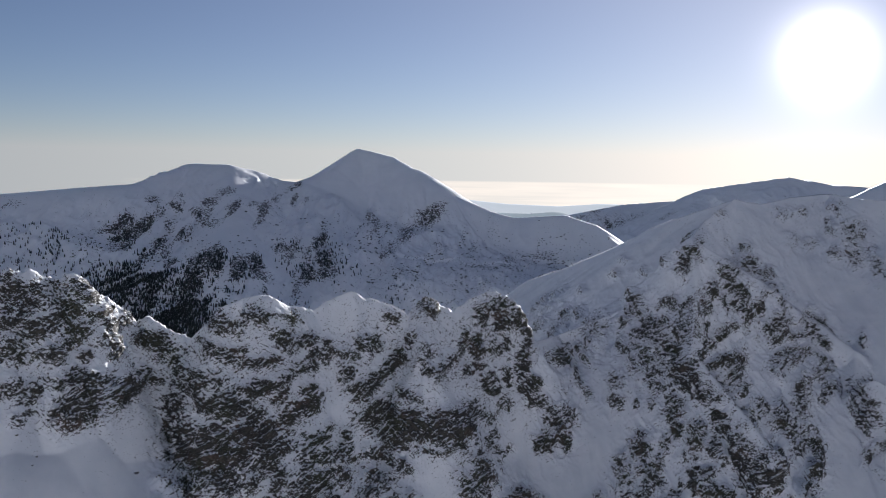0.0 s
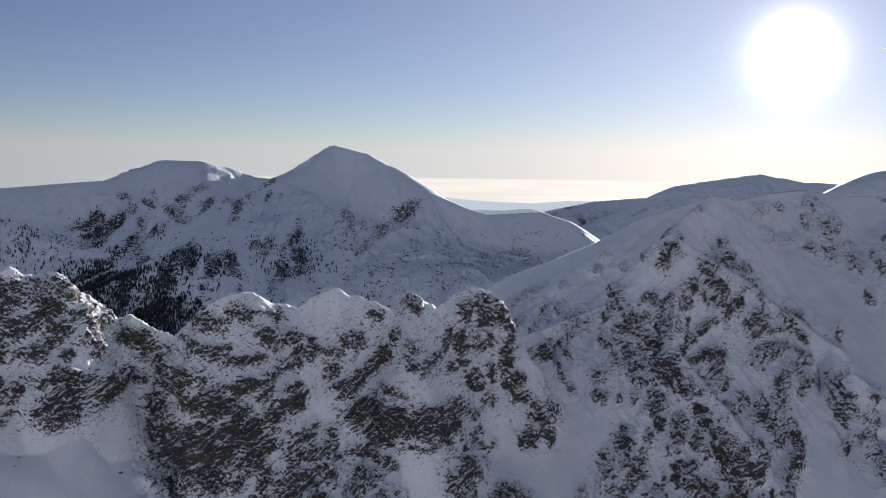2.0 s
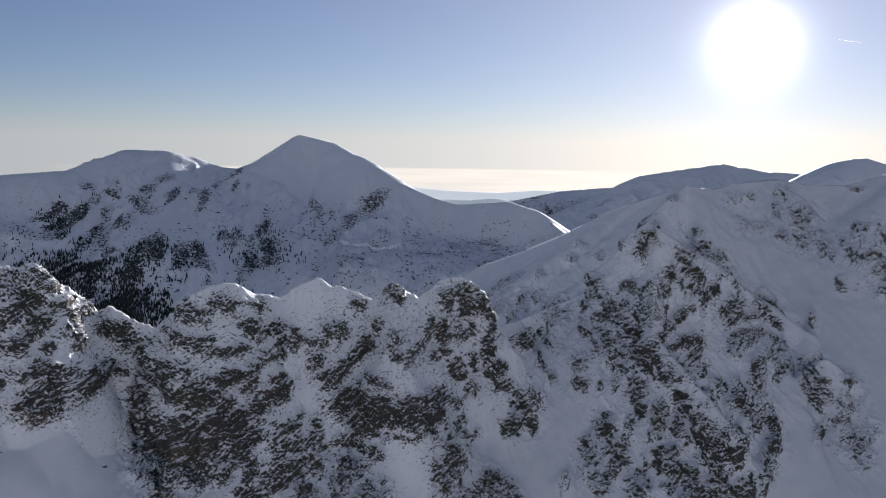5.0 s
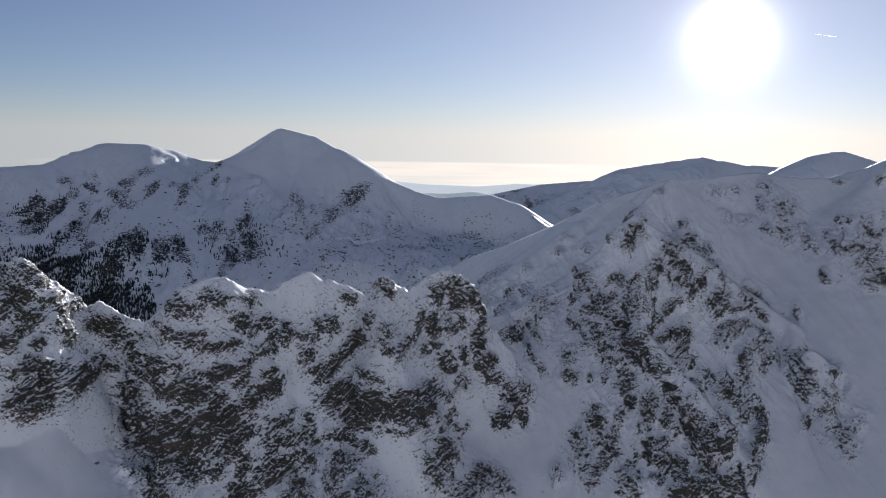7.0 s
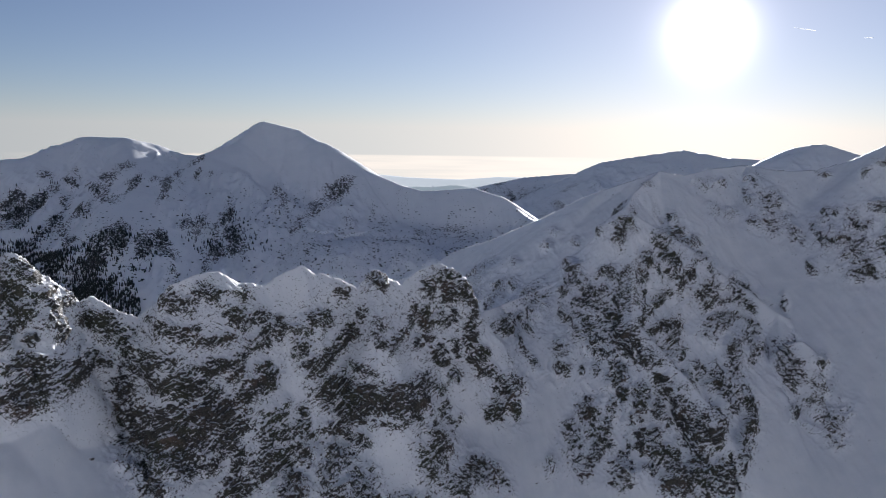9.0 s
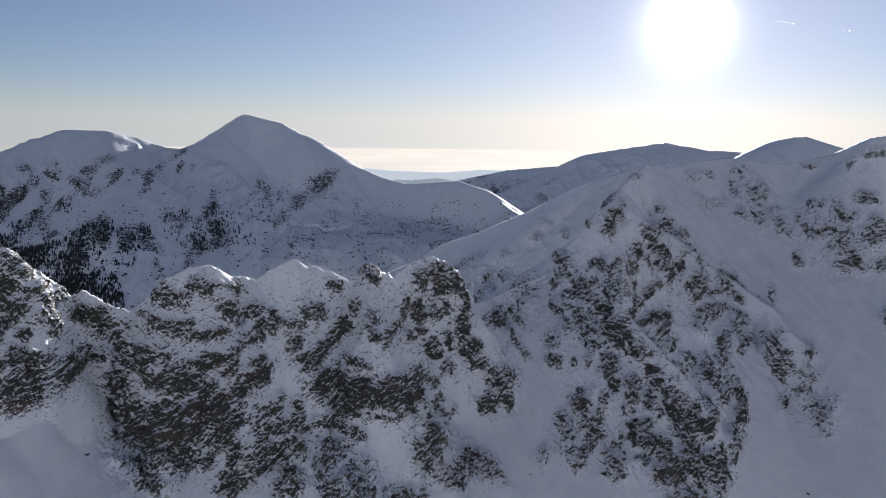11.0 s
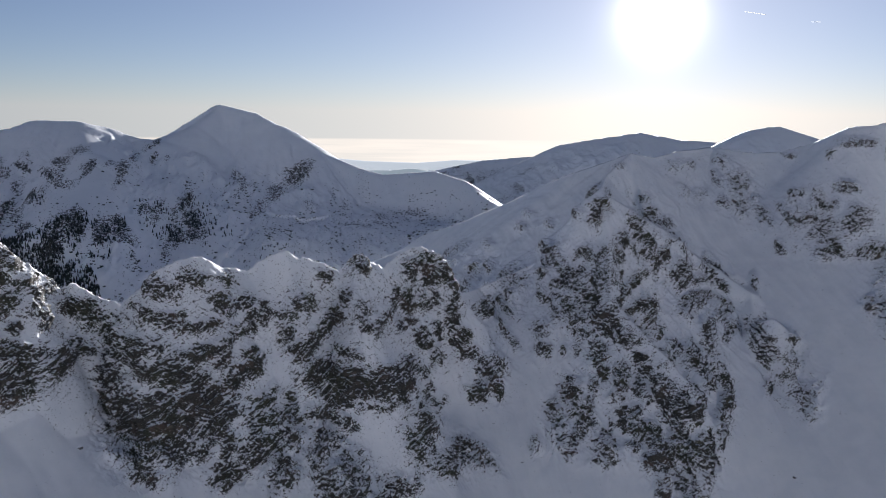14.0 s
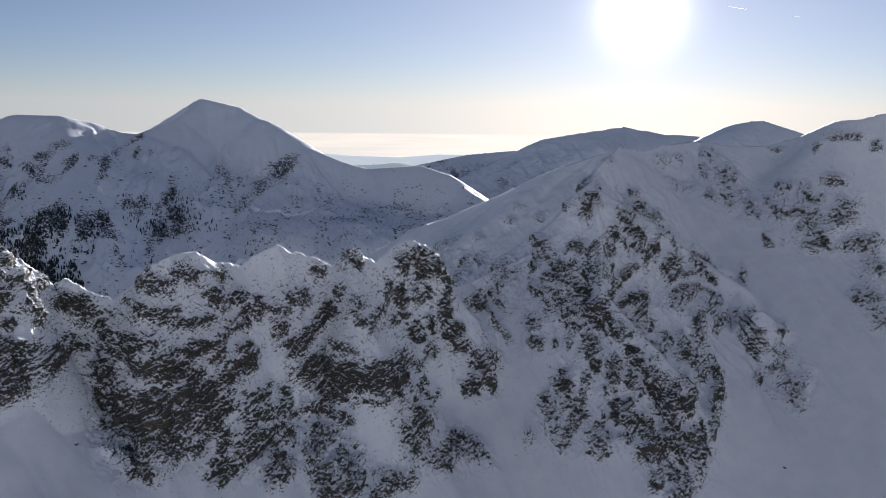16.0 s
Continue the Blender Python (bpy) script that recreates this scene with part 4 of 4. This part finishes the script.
rise = step(150, 2700, -Y + 0.3 * np.abs(X))
Z = 215 - 30 * step(0, 220, Y) + 1050 * rise + 120 * wave * (0.08 + rise)
Z = np.where(in_view & (r > 232), -40, Z)
P = np.stack(np.broadcast_arrays(X, Y, Z), axis=2)
tagged(sheet_mesh("basin_bounce_slopes", P, np.ones((COLS - 1, P.shape[1] - 1), dtype=bool), {"rock": np.zeros(P.shape[:2])}, MAT_FAR), "snow hollow below and unseen sunlit slopes added to bounce light", "ground", kind="structure")
# ground sheet out to the horizon
bm = bmesh.new()
bmesh.ops.create_circle(bm, cap_ends=True, segments=96, radius=4900, matrix=Matrix.Translation((0, 0, 20)))
me = bpy.data.meshes.new("ground")
bm.to_mesh(me)
bm.free()
me.materials.append(MAT_FAR)
tagged(new("ground", me), "snow-covered land out to the horizon", "ground", kind="structure")


# ---- trees and shrubs ----
rng = np.random.default_rng(7)


def conifer(tiers, sides, seed, top=1.0, low=0.12, wide=0.2):
    """Vertices and triangles of a spruce crown of unit height: drooping jagged tiers."""
    r = np.random.default_rng(seed)
    V, F = [], []
    for i in range(tiers):
        f = i / tiers
        z_apex, z_rim = low + (top - low) * min(1, f + 1.7 / tiers), low + (top - low) * f
        rad = wide * (1 - f) ** 0.85 + 0.02
        b = len(V)
        V.append((0, 0, z_apex))
        V.append((0, 0, z_rim + 0.05))
        a0 = r.random() * 6
        for k in range(sides):
            a = a0 + 2 * math.pi * k / sides + r.uniform(-0.2, 0.2)
            q = rad * (r.uniform(0.55, 0.75) if k % 2 else r.uniform(0.85, 1.2))
            V.append((q * math.cos(a), q * math.sin(a), z_rim - r.uniform(0, 0.04)))
        for k in range(sides):
            c, d = b + 2 + k, b + 2 + (k + 1) % sides
            F += [(b, c, d), (b + 1, d, c)]
    return np.array(V), np.array(F)


def clump(seed, flat=0.6):
    """Vertices and triangles of an uneven low shrub or stone."""
    bm = bmesh.new()
    bmesh.ops.create_icosphere(bm, subdivisions=1, radius=1.0)
    r = np.random.default_rng(seed)
    V = np.array([v.co[:] for v in bm.verts]) * r.uniform(0.6, 1.2, (len(bm.verts), 1))
    F = np.array([[v.index for v in f.verts] for f in bm.faces])
    bm.free()
    V[:, 2] = V[:, 2] * flat + 0.25
    return V, F


def scattered(name, protos, at, size, mat, stretch=None):
    """Many copies of a few shapes joined into one mesh."""
    Vs, Fs, base = [], [], 0
    for i, (p, s) in enumerate(zip(at, size)):
        V, F = protos[i % len(protos)]
        a = rng.random() * 6.283
        c, d = math.cos(a), math.sin(a)
        W = V * s
        if stretch is not None:
            W = W * np.array([stretch[i], stretch[i], 1])
        Vs.append(np.stack([W[:, 0] * c - W[:, 1] * d + p[0], W[:, 0] * d + W[:, 1] * c + p[1], W[:, 2] + p[2]], axis=1))
        Fs.append(F + base)
        base += len(V)
    V, F = np.concatenate(Vs), np.concatenate(Fs)
    me = bpy.data.meshes.new(name)
    me.vertices.add(len(V))
    me.vertices.foreach_set("co", V.astype(np.float32).ravel())
    me.loops.add(F.size)
    me.loops.foreach_set("vertex_index", F.astype(np.int32).ravel())
    me.polygons.add(len(F))
    me.polygons.foreach_set("loop_start", np.arange(0, F.size, 3, dtype=np.int32))
    me.update(calc_edges=True)
    me.materials.append(mat)
    return new(name, me)


def stand(spots, density, pad=1.0):
    """Places for trees in the ellipses of a stand, on the ground."""
    out = []
    for x, y, z, a, b in spots:
        deep = max(b / 0.42, 25)
        k = int(density * math.pi * a * deep)
        r, t = np.sqrt(rng.random(k)) * pad, rng.random(k) * 6.283
        out.append(np.stack([x + a * r * np.cos(t), y + deep * r * np.sin(t)], axis=1))
    q = np.concatenate(out)
    gap = fbm(q[:, 0] / 20, q[:, 1] / 70, octaves=4, seed=95)
    q = q[gap > rng.uniform(-0.4, 0.3, len(q)) - (0.35 if density > 0.05 else 0.0)]
    z, own = far_land(q[:, 0], q[:, 1])
    return np.column_stack([q, z - 0.3])[own > 2]


SPRUCE = [conifer(4, 8, s) for s in range(5)]
places = np.concatenate([stand(WOOD[:3], 0.09), stand(WOOD_LOW, 0.13), stand(WOOD[3:7], 0.026), stand(WOOD[7:], 0.011), stand([(x, y, 0, a, b) for x, y, a, b, _, _ in MID_CLIFFS + MID_WEST_LOW], 0.03)])
places = places[np.argsort(np.hypot(places[:, 0], places[:, 1]) + rng.uniform(0, 350, len(places)))]
single, crowd = places[:220], places[220:]
tagged(scattered("spruce_forest", SPRUCE, crowd, rng.uniform(3.2, 6.8, len(crowd)), MAT_NEEDLE, rng.uniform(0.8, 1.15, len(crowd))),
       "dark spruce forest dusted with snow in the valley", "forest", kind="stuff")


def mesh_from(name, V, F, mat):
    me = bpy.data.meshes.new(name)
    me.from_pydata([tuple(v) for v in V], [], [tuple(int(i) for i in f) for f in F])
    me.update()
    me.materials.append(mat)
    return me


CROWNS = [mesh_from("crown", *conifer(7, 10, 20 + s, wide=0.19), MAT_NEEDLE) for s in range(3)]
bm = bmesh.new()
bmesh.ops.create_cone(bm, cap_ends=True, segments=7, radius1=0.022, radius2=0.006, depth=0.8, matrix=Matrix.Translation((0, 0, 0.4)))
TRUNK = bpy.data.meshes.new("trunk")
bm.to_mesh(TRUNK)
bm.free()
TRUNK.materials.append(MAT_BARK)
for i, (x, y, z) in enumerate(single):
    tree = new("spruce_tree")
    tree.matrix_world = pose(x, y, z, 0, 0, rng.uniform(0, 360)) @ Matrix.Scale(rng.uniform(5, 8), 4)
    tagged(tree, "tall dark spruce dusted with snow in the valley", "tree", "spruces in the valley")
    for part_name, data in (("trunk", TRUNK), ("crown", CROWNS[i % 3])):
        new(part_name, data).parent = tree

# dwarf pines on the lower slopes
q = np.column_stack([rng.uniform(-620, 330, 30000), rng.uniform(980, 1640, 30000)])
z, own = far_land(q[:, 0], q[:, 1])
low = step(325, 215, z) * (0.06 + step(-0.05, 0.5, fbm(q[:, 0] / 24, q[:, 1] / 80, octaves=4, seed=97)))
keep = (rng.random(len(q)) < 0.5 * low) & np.isin(own, (3, 4, 7))
q = np.column_stack([q, z])[keep]
tagged(scattered("dwarf_pines", [clump(s, 0.55) for s in range(6)], q, 0.7 + 2.0 * rng.random(len(q)) ** 2, MAT_PINE), "low dwarf pines half buried in snow", "shrubs", kind="stuff")


# ---- loose boulders on the snow ----
def boulder(x, y, z, size, seed):
    bm = bmesh.new()
    bmesh.ops.create_icosphere(bm, subdivisions=3, radius=1.0)
    for v in bm.verts:
        k = 1 + 0.28 * noise.noise(v.co * 1.3 + Vector((seed * 7.1, 0, 0))) + 0.1 * noise.noise(v.co * 3.7 + Vector((0, seed * 3.3, 0)))
        v.co = Vector((v.co.x * k, v.co.y * k * 0.85, v.co.z * k * 0.75)) * size
    me = bpy.data.meshes.new("boulder")
    bm.to_mesh(me)
    bm.free()
    me.materials.append(MAT_STONE)
    ob = new("boulder", me)
    ob.matrix_world = pose(x, y, z + 0.15 * size, 0, 0, seed * 57)
    return tagged(ob, "lone dark boulder capped with snow on the slope", "boulder", "boulders on the snow")


BOULDERS = [(-105.8, 280.1, 1.00), (172.4, 306.6, 0.90), (58.6, 328.4, 0.60), (-131.6, 263, 0.50), (-130.8, 258.3, 0.45), (66.2, 331.6, 0.60), (186.7, 356.9, 0.50), (-106.7, 293, 0.60), (-137.5, 262.3, 0.60)]
for i, (x, y, size) in enumerate(BOULDERS):
    z, _ = land(np.array([float(x)]), np.array([float(y)]), NEAR)
    boulder(x, y, float(z[0]), size, i + 1)


# ---- aircraft trails ----
def contrail(az0, el0, az1, el1, width):
    far = 4600
    ends = []
    for az, el in ((az0, el0), (az1, el1)):
        a, e = radians(az), radians(el)
        ends.append(Vector((far * math.sin(a) * math.cos(e), far * math.cos(a) * math.cos(e), 400 + far * math.sin(e))))
    bm = bmesh.new()
    axis = ends[1] - ends[0]
    m = Matrix.Translation((ends[0] + ends[1]) / 2) @ axis.to_track_quat("Z", "Y").to_matrix().to_4x4()
    bmesh.ops.create_cone(bm, cap_ends=True, segments=10, radius1=width * 0.5, radius2=width, depth=axis.length, matrix=m)
    me = bpy.data.meshes.new("contrail")
    bm.to_mesh(me)
    bm.free()
    me.materials.append(MAT_TRAIL)
    tagged(new("contrail", me), "thin white aircraft trail in the sky", "contrail", "aircraft trails", "structure")


contrail(28.95, 7.03, 30.2, 6.8, 2.0)
contrail(32.9, 6.28, 33.4, 6.26, 1.7)
